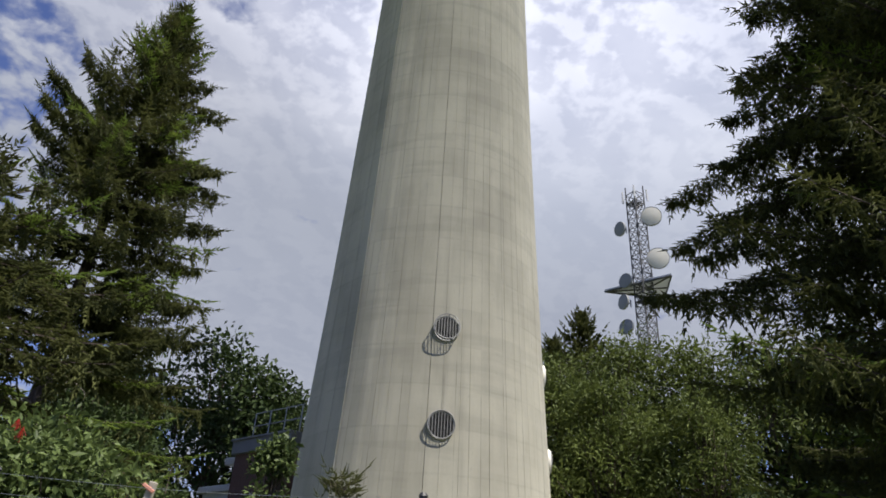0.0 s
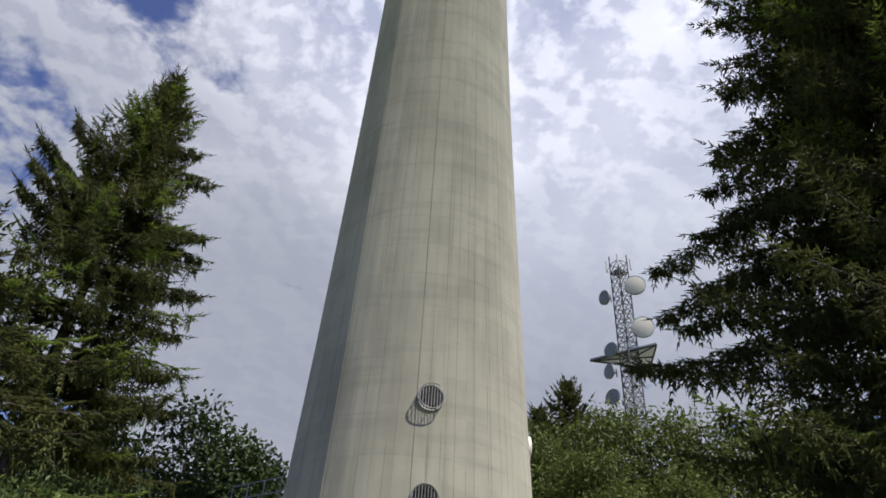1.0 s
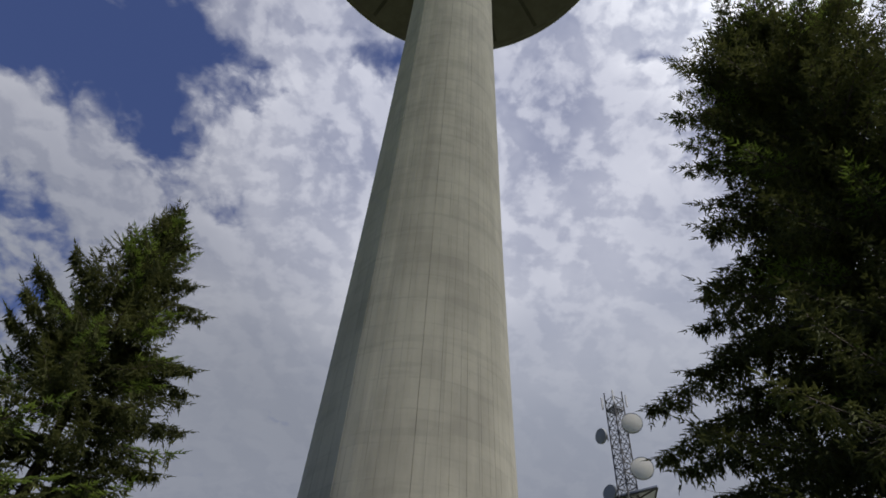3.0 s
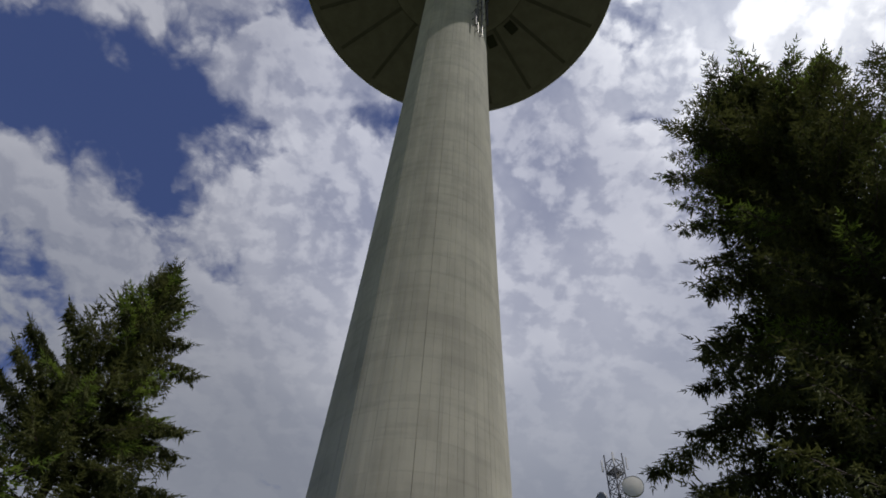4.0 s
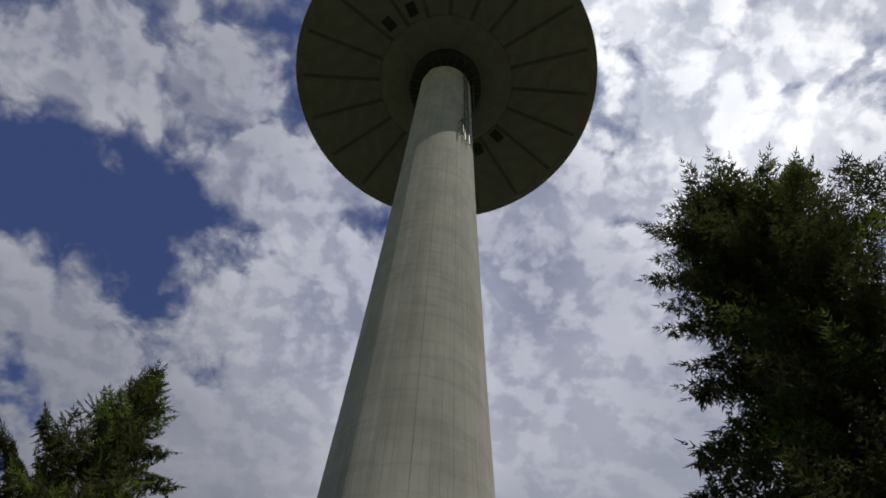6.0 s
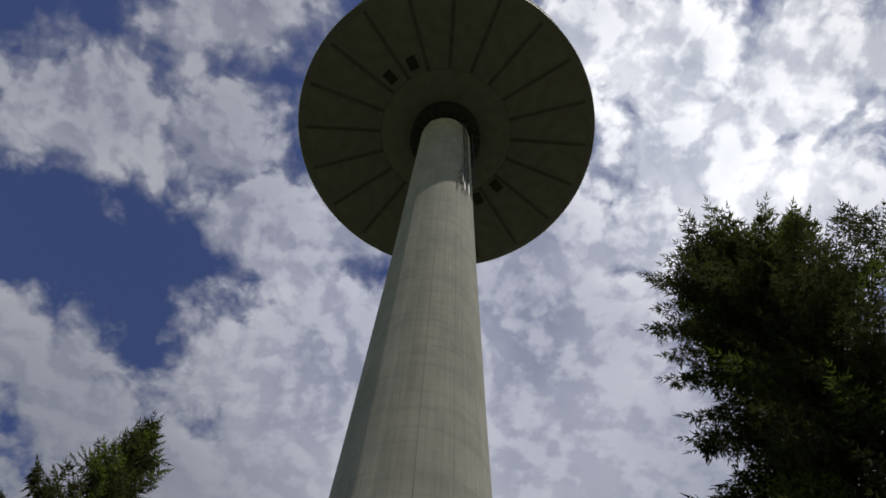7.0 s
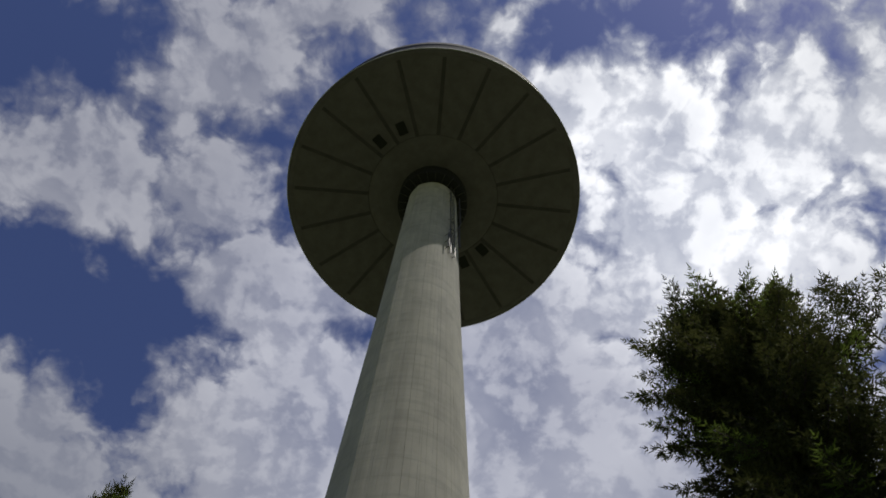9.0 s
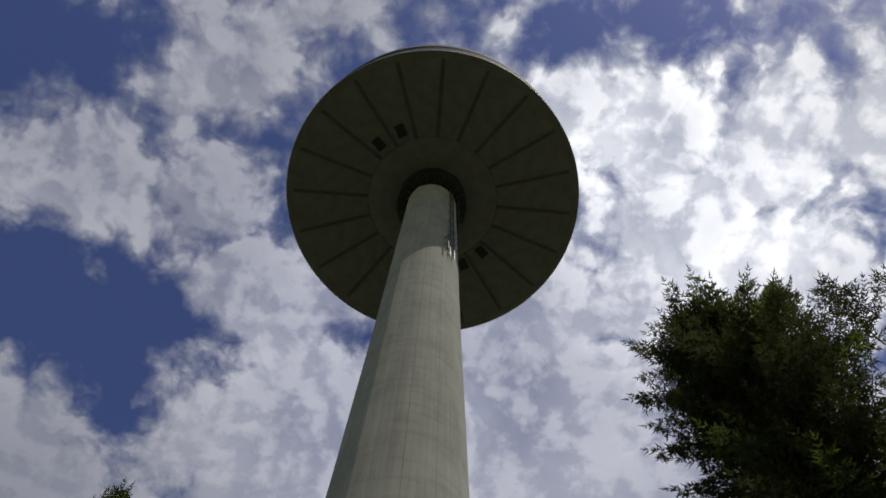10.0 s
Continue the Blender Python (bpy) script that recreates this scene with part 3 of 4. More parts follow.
def spruce(name, base, height, radius_at, label, seed, twig=0.10, step=0.05, limb_step=0.16, whorl_gap=0.34, count=6, girth=0.011, reach=0.026, width=0.011,
           tops=(), low=0.8, lean=(0, 0), droop=0.25, young=0.03, away=None, group="", hollow=0.25, hang=0.5, fan=0.42, curtain=0.55, thin=None, open_side=None, steep=0.85, crowding=0.72, full=0.15, boughs=(), rise=None, ragged=0.4, dead=()):
    """A spruce: trunk, whorls of limbs that sag and lift at the tip, herringbone sprays and needled twigs that hang from them.
    boughs: single long limbs as (turn in degrees, height at the trunk, length, slope, sag)."""
    rnd, rng = random.Random(seed), np.random.default_rng(seed)
    tree = thing(name, pose(*base), label, "tree", group)
    bm = bmesh.new()
    shift = lambda z: Vector((lean[0] * z / height, lean[1] * z / height, z))
    pts = [shift(z) + Vector((0.04 * rnd.uniform(-1, 1), 0.04 * rnd.uniform(-1, 1), 0)) for z in np.linspace(0, height, 10)]
    r0 = 0.0155 * height
    for i, (p, q) in enumerate(zip(pts, pts[1:])):
        bar(bm, p, q, max(0.012, r0 * (1 - i / 9)), 9, max(0.008, r0 * (1 - (i + 1) / 9)))
    part("trunk", bm, BARK, tree, "dark scaly trunk")
    limbs, roots, ways, lengths, kinds = bmesh.new(), [], [], [], []

    def needle(p, d, size, kind):
        roots.append((p.x, p.y, p.z))
        ways.append((d.x, d.y, d.z))
        lengths.append(size)
        kinds.append(kind)

    def brush(p, d, size, kind):
        needle(p, d, twig * size * rnd.uniform(0.75, 1.25), kind)

    def spray(o, sd, long, kind, sag, lift=0.0):
        """A side shoot: a thin axis with twigs to both sides, that hang a little."""
        flat = sd.cross(Vector((0, 0, 1)))
        flat = flat.normalized() if flat.length > 1e-3 else Vector((1, 0, 0))
        m = max(2, int(long / step))
        for j in range(m):
            t = (j + 0.5) / m
            c = o + sd * (long * t) + Vector((0, 0, -sag * long * t * t))
            for turn in (-1, 1):
                d = sd * 0.9 + flat * (turn * rnd.uniform(0.45, 0.9)) + Vector((0, 0, rnd.uniform(-hang, 0.25) - sag * t + lift))
                brush(c, d, 1.2 - 0.5 * t, kind)
        brush(o + sd * (long * 0.93) + Vector((0, 0, -sag * long)), sd + Vector((0, 0, 0.1 - sag)), 1.2, kind)

    def limb(origin, a, out, pitch, k, shoot, sag=None, slim=1.0):
        steps = max(3, int(out / limb_step))
        p, bend = origin.copy(), rnd.uniform(-0.3, 0.3) if sag is None else 0.0
        for i in range(steps):
            s = (i + 0.5) / steps
            slope = pitch - droop * math.sin(min(1.0, s * 1.25) * math.pi) * (1.3 - k) + 0.5 * max(0.0, s - 0.6)
            if sag is not None:
                slope = pitch + sag * (2 * s - 1)
            aa = a + bend * s
            d = Vector((math.cos(aa), math.sin(aa), math.tan(slope))).normalized()
            q = p + d * (out / steps)
            bar(limbs, p, q, 0.014 * (1 - s) * (0.5 + out / 4) + 0.004, 4)
            if s > hollow * (1 - 0.8 * k):
                across = Vector((-math.sin(aa), math.cos(aa), 0))
                for turn in (-1, 1):
                    long = (0.06 + 0.09 * (1 - s) + slim * fan * (1 + full * max(0.0, k - 0.5)) * out * (1 - s) * (0.55 + 0.6 * s)) * rnd.uniform(0.6, 1.15)
                    sd = (d * 0.8 + across * (turn * rnd.uniform(0.6, 1.0)) + Vector((0, 0, rnd.uniform(-0.3, 0.15)))).normalized()
                    o = p.lerp(q, rnd.random())
                    bar(limbs, o, o + sd * long, 0.005, 3, 0.002)
                    spray(o, sd, long, 1 if shoot and s > 0.5 else 0, rnd.uniform(0.05, 0.35) * (1.2 - k), 0.6 * max(0.0, k - 0.5))
                    for _ in range(3 if sag is not None else 0):
                        spray(o + sd * (long * rnd.random()), Vector((rnd.uniform(-0.6, 0.6), rnd.uniform(-0.6, 0.6), -1)).normalized(), (0.42 if out > 3 else 0.27) * rnd.uniform(0.5, 1.3) * (1.2 - s), 0, 0.0)
                    if rnd.random() < curtain * (1 - 0.5 * k):
                        spray(o + sd * (long * rnd.random()), Vector((rnd.uniform(-0.5, 0.5), rnd.uniform(-0.5, 0.5), -1)).normalized(), 0.22 * rnd.uniform(0.5, 1.5), 0, 0.0)
            p = q
        spray(p, (d + Vector((0, 0, 0.15))).normalized(), twig * 1.8, shoot, 0.0)

    z = low
    while z < height - 0.1:
        k = z / height
        whorl = rnd.randint(5, 7)
        turns = [math.tau * (n + rnd.random() * 0.9) / whorl for n in range(whorl)]
        if open_side is not None and k < 0.7:
            turns += [open_side + rnd.uniform(-0.75, 0.75) for _ in range(1)]
        for a in turns:
            if away is not None and math.cos(a - away) > 0.3 and rnd.random() < 0.65:
                continue
            if thin is not None and rnd.random() < thin(a, z):
                continue
            far = rnd.random() < ragged
            out = max(0.2, radius_at(z) * (rnd.uniform(0.96, 1.10) if far else rnd.uniform(0.62, 0.88)))
            pitch = steep * max(0.0, (k - 0.7) / 0.3) + rnd.uniform(-0.14, 0.14) + (rise(a) if rise else 0.0)
            limb(shift(z + rnd.uniform(-0.15, 0.15)), a, out, pitch, k, 1 if rnd.random() < young else 0, None, 0.75 if far else 1.0)
        z += whorl_gap * rnd.uniform(0.8, 1.2) * (1.0 if k < 0.65 else crowding)
    for turn, z, out, slope, sag in boughs:
        limb(shift(z), radians(turn), out, slope, z / height, 0, sag, 1.1)
    for turn, z, out in dead:
        bm, p, a = bmesh.new(), shift(z), radians(turn)
        for i in range(8):
            q = p + Vector((math.cos(a), math.sin(a), 0.25 - 0.09 * i + rnd.uniform(-0.1, 0.1))) * (out / 8)
            bar(bm, p, q, 0.016 * (1 - i / 9), 5, 0.016 * (1 - (i + 1) / 9))
            if i > 2:
                side = Vector((-math.sin(a), math.cos(a), -0.4)) * rnd.choice((-1, 1))
                end = q + Vector((side.x, side.y, -0.5)) * rnd.uniform(0.12, 0.32)
                bar(bm, q, end, 0.006, 4, 0.002)
                bar(bm, end, end + Vector((0.03, 0.0, -rnd.uniform(0.08, 0.2))), 0.003, 3, 0.0015)
            p, a = q, a + rnd.uniform(-0.2, 0.2)
        part("dead_branch", bm, DEAD, tree, "bare grey dead branch")
    # the leader, and side tops that stand up like small trees
    for x, y, z0, h in ((lean[0], lean[1], height - 0.4, 0.55),) + tuple(tops):
        o = Vector((x, y, z0))
        bar(limbs, o, o + Vector((0, 0, h)), 0.016, 4, 0.004)
        spray(o + Vector((0, 0, h - 0.15)), Vector((0.05, 0.02, 1)).normalized(), 0.16, 0, 0.0)
        for f in np.arange(0.1, 1.0, 0.22 / max(h, 0.5)):
            for n in range(5):
                b = math.tau * (n + rnd.random()) / 5
                spray(o + Vector((0, 0, h * f)), Vector((math.cos(b), math.sin(b), 0.75)).normalized(), (0.12 + 0.55 * h * (1 - f)) * rnd.uniform(0.55, 1.0), 0, 0.0)
    part("branchwork", limbs, BARK, tree)
    part("crown", needle_mesh("crown", roots, ways, lengths, kinds, count, girth, reach, width, rng), [SPRUCE, SHOOT], tree, "drooping green needled sprays")
    return tree


def crowded(a, z):
    """The big spruce is bare lower down on the side where other trees crowd it."""
    if (6.1 < z < 6.9 or 8.0 < z < 8.6) and math.cos(a - radians(130)) > 0.3:
        return 0.15
    if z < 4.8:
        return 0.1
    return 0.3 if z < 6.2 and math.cos(a - radians(-15)) > 0.0 else (0.2 if z < 9 and math.cos(a - radians(25)) > 0.4 else 0.0)


def hollowed(a, z):
    """The tall spruce is bare near the ground on its open side."""
    return 0.8 if z < 5.0 and math.cos(a - radians(-60)) > 0.2 else 0.0


# turn, height at the trunk, length, slope, sag
BOUGHS = [(134, 5.87, 4.52, -0.02, 0.34), (130, 7.03, 3.98, -0.12, 0.1), (127, 8.15, 4.06, -0.16, 0.2), (134, 7.8, 2.59, -0.05, 0.15), (129, 9.04, 2.55, -0.08, 0.2), (134, 10.05, 2.1, -0.1, 0.2),
          (129, 9.11, 2.42, -0.05, 0.2), (128, 11.72, 1.74, -0.05, 0.2), (127, 13.77, 0.94, 0.0, 0.2), (135, 6.6, 3.6, -0.14, 0.17), (126, 7.4, 3.5, -0.15, 0.2), (140, 7.6, 3.0, -0.1, 0.2),
          (133, 8.5, 2.8, -0.1, 0.2), (122, 6.3, 3.4, -0.1, 0.2)]
# the skirt below them, and the crowded head
BOUGHS += [(118 + 9 * k, 2.7 + 0.5 * (k * 7 % 5), 3.3 - 0.6 * math.sin(k / 17 * math.pi), -0.09, 0.25) for k in range(18)]
BOUGHS += [(20 * k - 140, 11.3 + 0.5 * (k * 7 % 5), 1.30 - 0.12 * (k * 7 % 5) + 0.6 * max(0.0, math.cos(radians(20 * k - 90))), 0.26, 0.1) for k in range(18)]

spruce("spruce_tree", (6.4, 5.3, 0), 14.2, lambda z: float(np.interp(z, [0, 3.3, 4.0, 5, 5.9, 6.6, 7.5, 9, 10.5, 12, 13, 13.8, 14.2], [3.3, 3.5, 3.7, 3.3, 2.7, 2.5, 2.4, 2.05, 1.9, 1.75, 1.5, 0.85, 0.3])),
       "tall dark spruce with long drooping branches and paler shoots", 11, 0.100, 0.072, 0.105, 0.27, 3, 0.0100, 0.026, 0.0125,
       tops=((0.8, -1.3, 11.2, 1.0), (1.3, -1.9, 10.2, 1.0), (0.4, -0.5, 11.5, 2.1), (0.8, -1.0, 10.9, 2.0), (-1.2, 0.9, 12.9, 0.7), (-0.2, 0.0, 13.3, 0.6), (-1.5, -0.2, 12.2, 0.6), (0.4, 0.3, 13.0, 0.6), (0.9, -1.1, 12.2, 0.9), (0.5, -0.6, 13.0, 0.9), (1.3, -1.6, 11.4, 0.9), (-0.9, 0.5, 13.4, 0.7)), low=1.2, lean=(-0.7, 0.6), young=0.22,
       hang=0.5, fan=0.31, curtain=1.0, hollow=0.12, thin=crowded, open_side=radians(160), steep=0.5, crowding=0.68, full=1.4, boughs=BOUGHS)
SIDE_BOUGHS = [(37, 11.8, 0.54, 0.1, 0.2), (17, 10.69, 0.96, 0.0, 0.2), (32, 10.31, 1.38, -0.02, 0.25), (21, 8.93, 1.57, -0.05, 0.2), (37, 8.75, 1.72, -0.08, 0.2), (22, 7.82, 1.82, -0.1, 0.2),
               (30, 7.05, 1.73, -0.1, 0.2), (21, 6.22, 1.8, -0.1, 0.2), (30, 5.75, 2.04, -0.1, 0.2), (21, 4.84, 1.94, -0.1, 0.2), (-150, 8.64, 2.09, 0.65, 0.1), (-143, 8.13, 1.96, 0.6, 0.1),
               (-150, 7.81, 1.87, 0.55, 0.1), (-138, 9.05, 1.81, 0.8, 0.1)]

spruce("spruce_tree", (-6.05, 10.3, 0), 12.4, lambda z: float(np.interp(z, [0, 4, 6.5, 9.5, 11.4, 12.4], [2.4, 2.45, 2.05, 1.25, 0.6, 0.2])),
       "tall green spruce standing beside the bushes", 23, 0.110, 0.056, 0.098, 0.285, 4, 0.0105, 0.027, 0.012,
       tops=((-0.3, 0.0, 11.0, 0.9), (-0.8, 0.1, 10.5, 0.9)), low=1.5, lean=(0.4, 0.0), young=0.34, away=math.atan2(10.3, -6.3), hollow=0.12, fan=0.38, curtain=0.9, hang=0.35,
       rise=lambda a: 0.45 * max(0.0, -math.cos(a)), ragged=0.25, boughs=SIDE_BOUGHS, thin=hollowed,
       dead=((-62, 4.3, 1.5), (-90, 4.0, 1.3), (-125, 4.4, 1.4), (-40, 3.7, 1.2), (-75, 5.0, 1.1)))
spruce("spruce_tree", (-5.35, 6.6, 0), 5.9, lambda z: float(np.interp(z, [0, 3, 4.3, 5.2, 5.9], [3.0, 2.7, 2.0, 1.1, 0.3])),
       "smaller fresh green spruce beside the tall one", 29, 0.095, 0.052, 0.13, 0.31, 3, 0.0115, 0.020, 0.0105, low=1.3, young=0.42, away=math.atan2(6.3, -5.9) + 0.4, hollow=0.05, fan=0.40, curtain=0.7)
# distant pointed tops above the wood
def far_point(side, up, d):
    return (d * math.sin(radians(side)), d * math.cos(radians(side)), 0), 1.6 + d * math.tan(radians(up))


for seed, (side, up, d) in enumerate(((13.45, 23.0, 48), (10.9, 20.9, 46))):
    at, h = far_point(side, up, d)
    spruce("fir_tree", at, h, lambda z, h=h: min(3.2, 0.62 * (h - z) + 0.1), "dark pointed fir rising above the wood", 40 + seed, 0.34, 0.24, 0.35, 0.62, 3, 0.05, 0.09, 0.04, low=h * 0.62,
           young=0.0, group="far firs", droop=0.15, away=math.atan2(at[1], at[0]))


# ---- broadleaved trees and shrubs ----
def leaf_mesh(name, centres, sizes, count, leaf, rng, flat=0.55, slim=0.5):
    """Single leaves, each a folded blade, gathered in uneven clumps."""
    centres, sizes = np.array(centres), np.array(sizes)
    pick = rng.choice(len(centres), count, p=(sizes ** 2 / np.sum(sizes ** 2)))
    way = rng.normal(size=(count, 3))
    way /= np.linalg.norm(way, axis=1, keepdims=True)
    dist = rng.uniform(0.25, 1.0, (count, 1)) ** 0.5 * (1 + 0.22 * rng.normal(size=(count, 1)))
    root = centres[pick] + way * dist * sizes[pick][:, None] * np.array([1, 1, 0.75])
    along = way * 0.7 + rng.normal(size=(count, 3)) * 0.6 + np.array([0, 0, -0.25])
    along /= np.linalg.norm(along, axis=1, keepdims=True)
    up = np.array([0, 0, 1.0]) * flat + rng.normal(size=(count, 3)) * 0.5
    across = np.cross(along, up)
    across /= np.linalg.norm(across, axis=1, keepdims=True) + 1e-9
    lift = np.cross(across, along)
    size = leaf * rng.uniform(0.6, 1.3, (count, 1))
    tip, mid = root + along * size, root + along * size * 0.45
    a = mid + across * size * slim * 0.5 + lift * size * 0.10
    b = mid - across * size * slim * 0.5 + lift * size * 0.10
    verts = np.stack([root, a, tip, b], 1).reshape(-1, 3)
    q = 4 * np.arange(count)[:, None]
    tris = np.concatenate([q + np.array([0, 1, 2]), q + np.array([0, 2, 3])])
    return big_mesh(name, verts, tris)


def leaf_tree(name, m, height, wide, clumps, count, leaf, mat, label, seed, bottom=0.2, category="tree", group="", slim=0.5, stems=1):
    """Trunk, limbs that reach each clump, and a crown of single leaves with an uneven outline."""
    rnd, rng = random.Random(seed), np.random.default_rng(seed)
    tree = thing(name, m, label, category, group)
    centres, sizes = [], []
    for k in range(clumps):
        f = rnd.random() ** 0.8
        z = height * (bottom + (0.95 - bottom) * f)
        belly = math.sin(math.pi * min(1.0, 0.22 + 0.74 * f)) ** 0.7
        r, a = wide * belly * rnd.uniform(0.25, 0.92), rnd.random() * math.tau
        centres.append((r * math.cos(a), r * math.sin(a), z))
        sizes.append(wide * rnd.uniform(0.16, 0.34))
    r0 = 0.014 * height + 0.01
    lead = []
    for s in range(stems):
        bm = bmesh.new()
        a = rnd.random() * math.tau
        off = Vector((math.cos(a), math.sin(a), 0)) * (0.0 if stems == 1 else wide * 0.2)
        pts = [off + Vector((rnd.uniform(-0.1, 0.1) * wide * t, rnd.uniform(-0.1, 0.1) * wide * t, height * 0.85 * t)) for t in np.linspace(0, 1, 7)]
        lead.append(pts)
        for i, (p, q) in enumerate(zip(pts, pts[1:])):
            bar(bm, p, q, r0 * (1 - i / 7), 7, r0 * (1 - (i + 1) / 7) + 0.004)
        part("trunk" if stems == 1 else "stem", bm, TWIG, tree)
    bm = bmesh.new()
    for c in centres:
        c = Vector(c)
        pts = rnd.choice(lead)
        base = min(pts, key=lambda p: abs(p.z - c.z * 0.7))
        bend = base.lerp(c, 0.5) + Vector((0, 0, -0.06 * height * rnd.random()))
        bar(bm, base, bend, r0 * 0.35, 5, r0 * 0.22)
        bar(bm, bend, c, r0 * 0.22, 4, r0 * 0.08)
    part("branchwork", bm, TWIG, tree)
    part("crown", leaf_mesh("crown", centres, sizes, count, leaf, rng, slim=slim), mat, tree)
    return tree


def ring_of(models, spots, seed):
    rnd = random.Random(seed)
    for k, (x, y, scale) in enumerate(spots):
        model = models[k % len(models)]
        s = scale * rnd.uniform(0.94, 1.06)
        m = pose(x, y, 0, 0, 0, rnd.uniform(0, 360)) @ Matrix.Diagonal((s, s, s, 1))
        if model.get("used"):
            copy_thing(model, m)
        else:
            model.matrix_basis = m
            model["used"] = 1


# the wood to the one side of the tower: a paler front row, a darker one behind
pale = [leaf_tree("willow_tree", Matrix(), 11.6, 3.6, 100, 15500, 0.235, BROAD, "bushy pale green willow at the edge of the wood", 60 + k, 0.1, group="wood edge", slim=0.34) for k in range(3)]
dark = [leaf_tree("broadleaf_tree", Matrix(), 12.0, 3.8, 80, 10800, 0.30, BROAD_DARK, "dense dark green broadleaved tree in the wood", 70 + k, 0.12, group="wood") for k in range(3)]
ring_of(pale, [(5.6, 30.0, 1.08), (8.6, 29.2, 1.12), (11.4, 28.0, 1.1), (14.0, 27.0, 1.06), (7.0, 26.2, 0.74), (10.2, 24.6, 0.70)], 5)
ring_of(dark, [(17.0, 26.0, 1.05), (19.6, 24.0, 1.05), (15.0, 21.5, 0.72), (18.2, 19.4, 0.74), (21.5, 21.5, 0.97), (24.0, 18.5, 1.0), (20.6, 15.8, 0.74),
               (9.0, 35.5, 1.02), (13.5, 34.0, 0.98), (18.5, 32.0, 1.0), (-11.6, 38.0, 1.2), (-15.0, 36.5, 1.12), (-8.4, 39.0, 1.06), (-5.2, 40.5, 0.9),
               (-18.5, 34.0, 0.95), (-22.5, 31.0, 0.95), (-10.3, 21.2, 0.60), (-12.6, 20.0, 0.70), (-15.4, 17.0, 0.72), (-12.0, 25.0, 0.8)], 6)

# shrubs and saplings near the fence
leaf_tree("rowan_bush", pose(-2.55, 4.8, 0), 2.62, 1.1, 120, 22000, 0.070, BUSH, "light green leafy rowan bush by the fence", 81, 0.25, "bush", slim=0.44, stems=3)
leaf_tree("rowan_bush", pose(-3.75, 4.6, 0), 2.12, 0.95, 80, 14000, 0.070, BUSH, "light green leafy rowan bush by the fence", 82, 0.25, "bush", slim=0.44, stems=3)
leaf_tree("sapling", pose(-1.85, 8.8, 0), 3.6, 0.50, 46, 3000, 0.08, BUSH, "slender yellow-green sapling beside the tower", 83, 0.3, "sapling", slim=0.55)
leaf_tree("sapling", pose(-3.45, 9.6, 0), 3.4, 0.4, 20, 700, 0.085, BUSH, "slender yellow-green sapling beside the tower", 84, 0.4, "sapling", slim=0.5)
# hazels under the spruce: dark leaf colour puts in the shade they stand in
leaf_tree("hazel_shrub", pose(6.6, 13.6, 0), 4.1, 1.7, 50, 5200, 0.11, BROAD_DARK, "leafy hazel shrub under the spruce, coloured dark for its shade", 85, 0.15, "shrub", stems=4)
leaf_tree("hazel_shrub", pose(8.6, 11.4, 0), 4.6, 1.9, 50, 5200, 0.11, BROAD_DARK, "leafy hazel shrub under the spruce, coloured dark for its shade", 86, 0.15, "shrub", stems=4)
leaf_tree("hazel_shrub", pose(4.4, 14.6, 0), 3.6, 1.3, 40, 3600, 0.11, BROAD_DARK, "dark leafy hazel shrub near the tower", 87, 0.15, "shrub", stems=4)
spruce("young_spruce", (-0.80, 7.0, 0), 2.62, lambda z: 0.22 * (1 - z / 2.75) + 0.04, "thin young spruce in front of the tower", 90, 0.09, 0.07, 0.16, 0.24, 5, 0.006, 0.014, 0.005,
       low=0.5, young=0.0, droop=0.1)


def berries(x, y, z, seed):
    rnd = random.Random(seed)
    bunch = thing("berry_cluster", pose(x, y, z), "cluster of bright red rowan berries hanging in the bush", "berries", "rowan berries")
    bm = bmesh.new()
    for _ in range(14):
        p = Vector((rnd.gauss(0, 0.013), rnd.gauss(0, 0.013), rnd.gauss(0, 0.009)))
        bmesh.ops.create_icosphere(bm, subdivisions=1, radius=0.0036, matrix=Matrix.Translation(p))
        bar(bm, p, (0, 0, 0.05), 0.0015, 3)
    part("fruit", bm, BERRY, bunch)


berries(-2.26, 3.82, 2.38, 1)
berries(-2.23, 3.84, 2.34, 2)


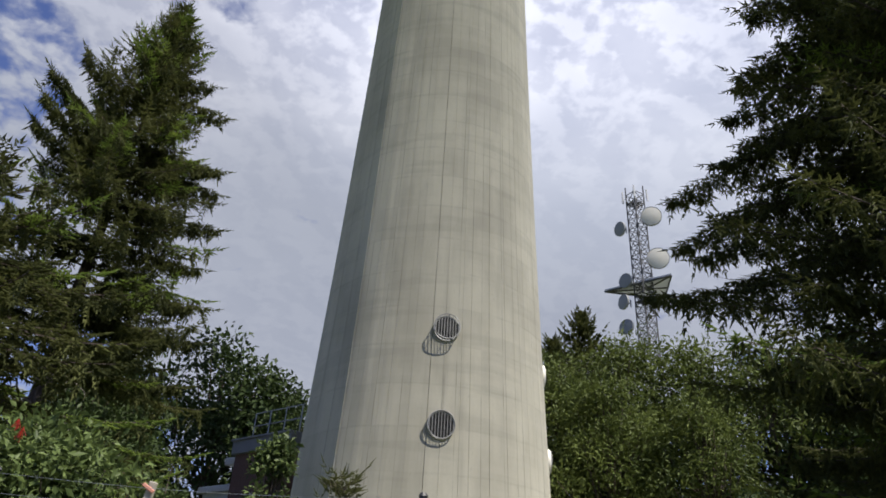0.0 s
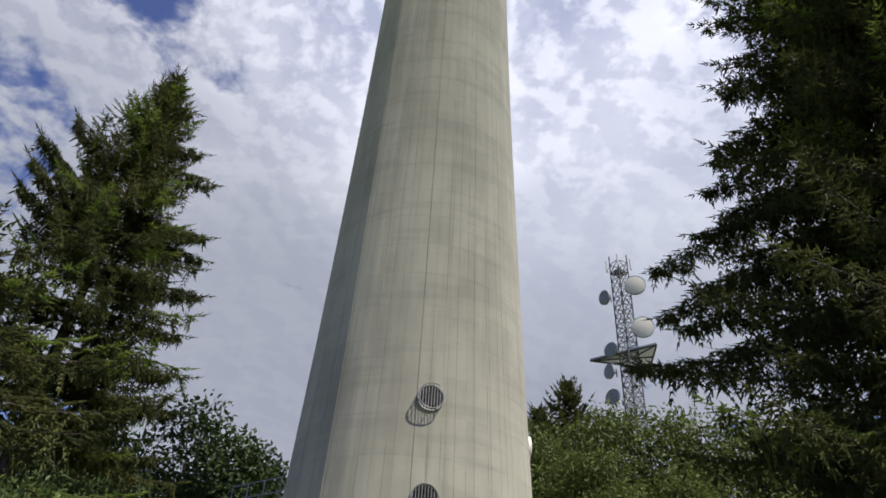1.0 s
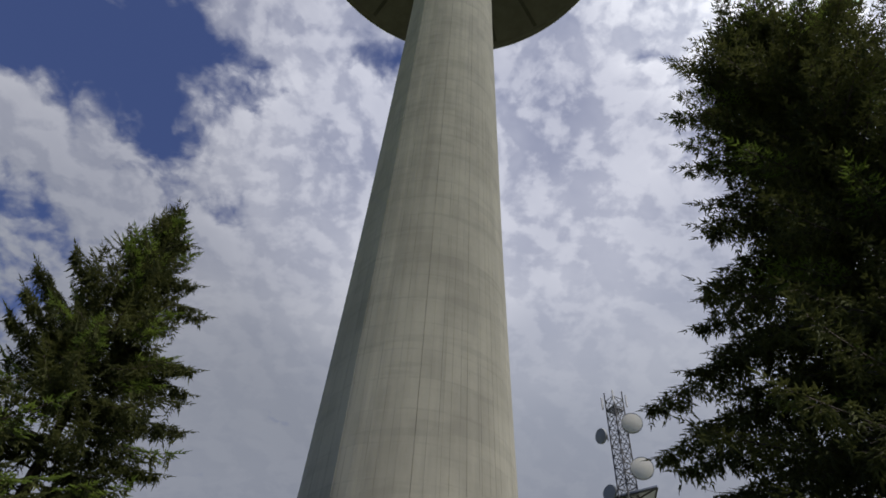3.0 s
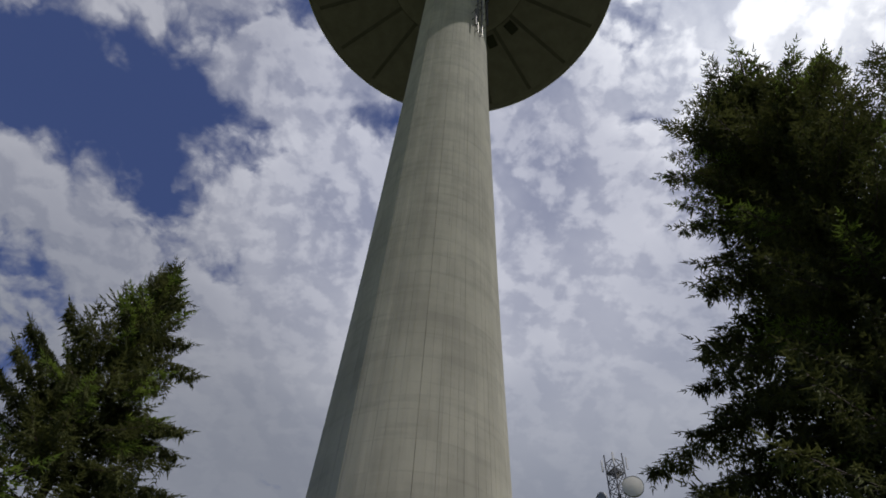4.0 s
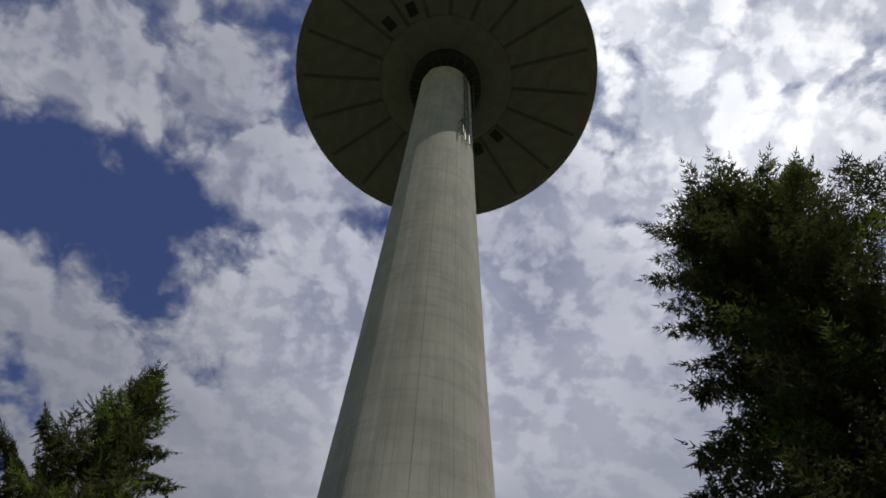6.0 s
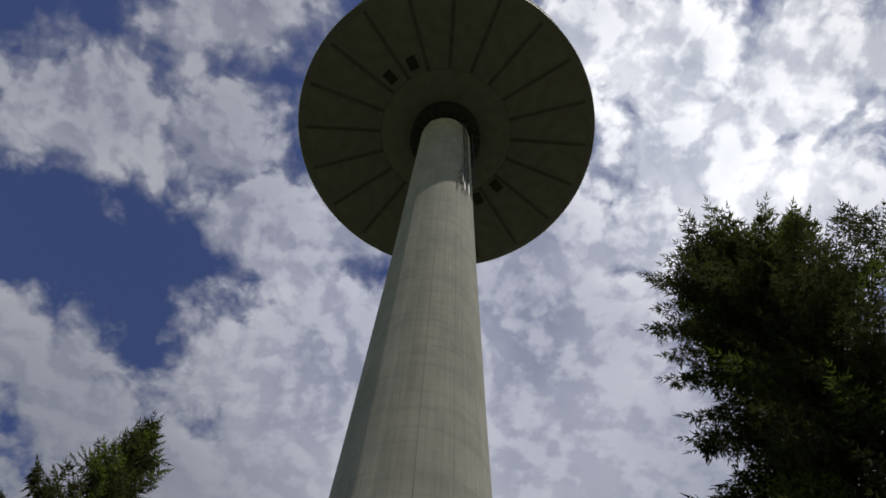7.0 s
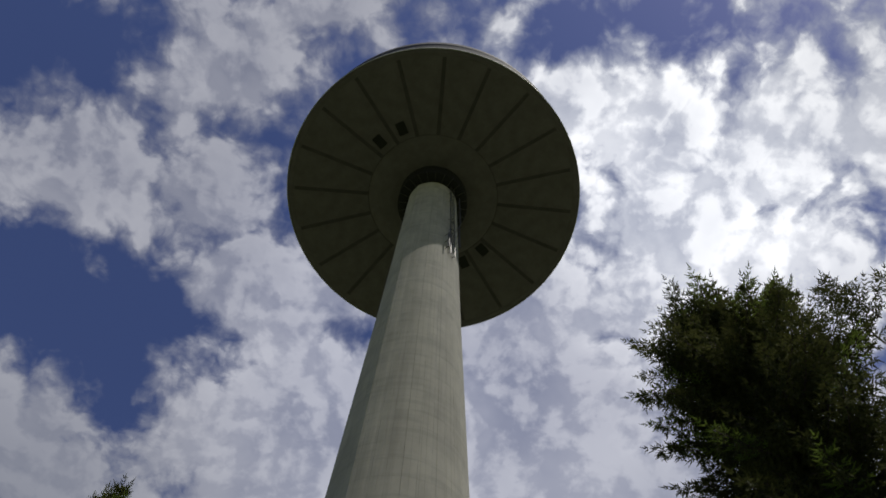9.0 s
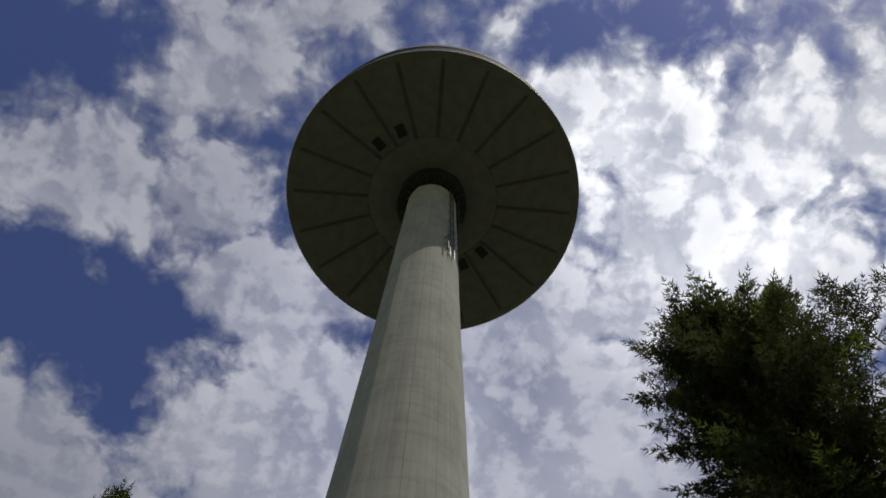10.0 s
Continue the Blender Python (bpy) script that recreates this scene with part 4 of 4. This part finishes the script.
# ---- low building beside the tower ----
def make_building():
    a, b = Vector((-7.36, 27.0, 0)), Vector((-4.75, 24.7, 0))
    along = (b - a).normalized()
    back = Vector((-along.y, along.x, 0))
    m = Matrix((( along.x, back.x, 0, a.x), (along.y, back.y, 0, a.y), (0, 0, 1, 0), (0, 0, 0, 1)))
    house = thing("service_building", m, "low flat-roofed service building with brown cladding", "building")
    L = (b - a).length
    bm = bmesh.new()
    box(bm, (0.06, 0.06, 0), (L - 0.06, 6.0, 6.62), None, 0.01)
    part("wall", bm, BROWN, house, "dark brown clad wall")
    board = bmesh.new()
    box(board, (0, 0, 0), (0.17, 0.03, 1.9), None, 0.006)
    sheet = bpy.data.meshes.new("board")
    board.to_mesh(sheet)
    board.free()
    for k in range(int(L / 0.18)):
        part("board", sheet, BROWN, house, "", Matrix.Translation((0.06 + 0.18 * k, 0.028, 4.7)))
    bm = bmesh.new()
    box(bm, (-0.08, -0.1, 6.6), (L, 6.1, 7.1), None, 0.02)
    box(bm, (-0.14, -0.16, 7.1), (L, 6.16, 7.18), None, 0.01)
    part("roof", bm, FASCIA, house, "flat roof with a grey fascia")
    bm = bmesh.new()
    for z in (7.7, 8.2):
        bar(bm, (0.55, 0.3, z), (L, 0.3, z), 0.022, 5)
    for x in np.linspace(0.55, L - 0.1, 4):
        bar(bm, (x, 0.3, 7.15), (x, 0.3, 8.2), 0.024, 5)
    part("railing", bm, STEEL, house, "thin grey roof railing")
    bm = bmesh.new()
    box(bm, (-1.0, 0.3, 6.35), (-0.1, 1.4, 6.62), None, 0.03)
    part("canopy", bm, PALE, house, "small white canopy")
    bm = bmesh.new()
    box(bm, (-2.2, 0.1, 5.3), (-0.1, 2.2, 5.55), None, 0.03)
    box(bm, (-2.0, 0.25, 0), (-0.1, 2.1, 5.3), None, 0.01)
    part("annexe", bm, PALE, house, "pale annexe with a flat lid")
    bm = bmesh.new()
    box(bm, (-0.3, -0.6, 4.5), (L, 0.0, 4.66), None, 0.02)
    part("eave", bm, PALE, house, "pale lower eave")
    for x in (0.5, 1.7, 2.9):
        win = bmesh.new()
        box(win, (x - 0.4, 0.0, 3.0), (x + 0.4, 0.08, 4.1), None, 0.02)
        w1 = part("window", win, PALE, house, "pale framed window")
        pane = bmesh.new()
        box(pane, (x - 0.33, -0.012, 3.07), (x + 0.33, 0.02, 4.03))
        part("pane", pane, GLASS, w1)


make_building()


# ---- fence ----
def make_fence():
    fence = thing("chain_link_fence", pose(0, 4.0, 0), "chain-link fence with steel posts and barbed wire on top", "fence")
    post = bmesh.new()
    bar(post, (0, 0, -0.1), (0, 0, 2.18), 0.024, 10)
    bar(post, (0, 0, 2.18), (0, 0, 2.2), 0.03, 10, 0.018)
    me = bpy.data.meshes.new("post")
    post.to_mesh(me)
    post.free()
    for k in range(-3, 3):
        part("post", me, DARK_STEEL, fence, "", Matrix.Translation((2.4 * k + 0.01, 0, 0)))
    for z, sag in ((2.165, 0.035), (2.06, 0.03), (1.1, 0.02)):
        bm = bmesh.new()
        pts = [(-7.2 + 0.24 * k, 0.005, z - sag * math.sin(math.pi * ((0.1 * k) % 1.0))) for k in range(61)]
        pts = [p for p in pts if p[0] < 5.2]
        tube(bm, pts, 0.0013, 4)
        if z > 2:
            for k, p in enumerate(pts):
                p = Vector(p)
                bar(bm, p + Vector((-0.008, 0.006, -0.012)), p + Vector((0.008, -0.006, 0.012)), 0.0012, 3)
                bar(bm, p + Vector((-0.008, -0.006, 0.012)), p + Vector((0.008, 0.006, -0.012)), 0.0012, 3)
        part("wire", bm, STEEL, fence, "barbed wire" if z > 2 else "tension wire")
    bm = bmesh.new()
    for k in range(-160, 70):
        x = k * 0.075
        for way in (1, -1):
            x0, x1 = (x, x + 1.95) if way > 0 else (x + 1.95, x)
            p0, p1 = Vector((x0, 0.004 * way, 0.05)), Vector((x1, 0.004 * way, 2.0))
            if min(x0, x1) > -7.2 and max(x0, x1) < 4.9:
                bar(bm, p0, p1, 0.0010, 3)
    tagged(part("netting", bm, STEEL, fence, "woven wire netting"), kind="stuff")


make_fence()


def make_marker():
    at, top = far_point(-20.6, 7.9, 4.6)
    mark = thing("marker_post", pose(at[0] - top * math.sin(radians(9)), at[1], 0, 0, 9, 0), "leaning pale wooden post with a faded red board", "post")
    bm = bmesh.new()
    box(bm, (-0.022, -0.022, 0), (0.022, 0.022, top), None, 0.006)
    part("stake", bm, WOOD, mark)
    bm = bmesh.new()
    box(bm, (-0.05, -0.036, -0.011), (0.035, -0.024, 0.011), pose(0, 0, top - 0.045, 0, 22, 0), 0.004)
    part("board", bm, RUST, mark, "faded red board")


make_marker()
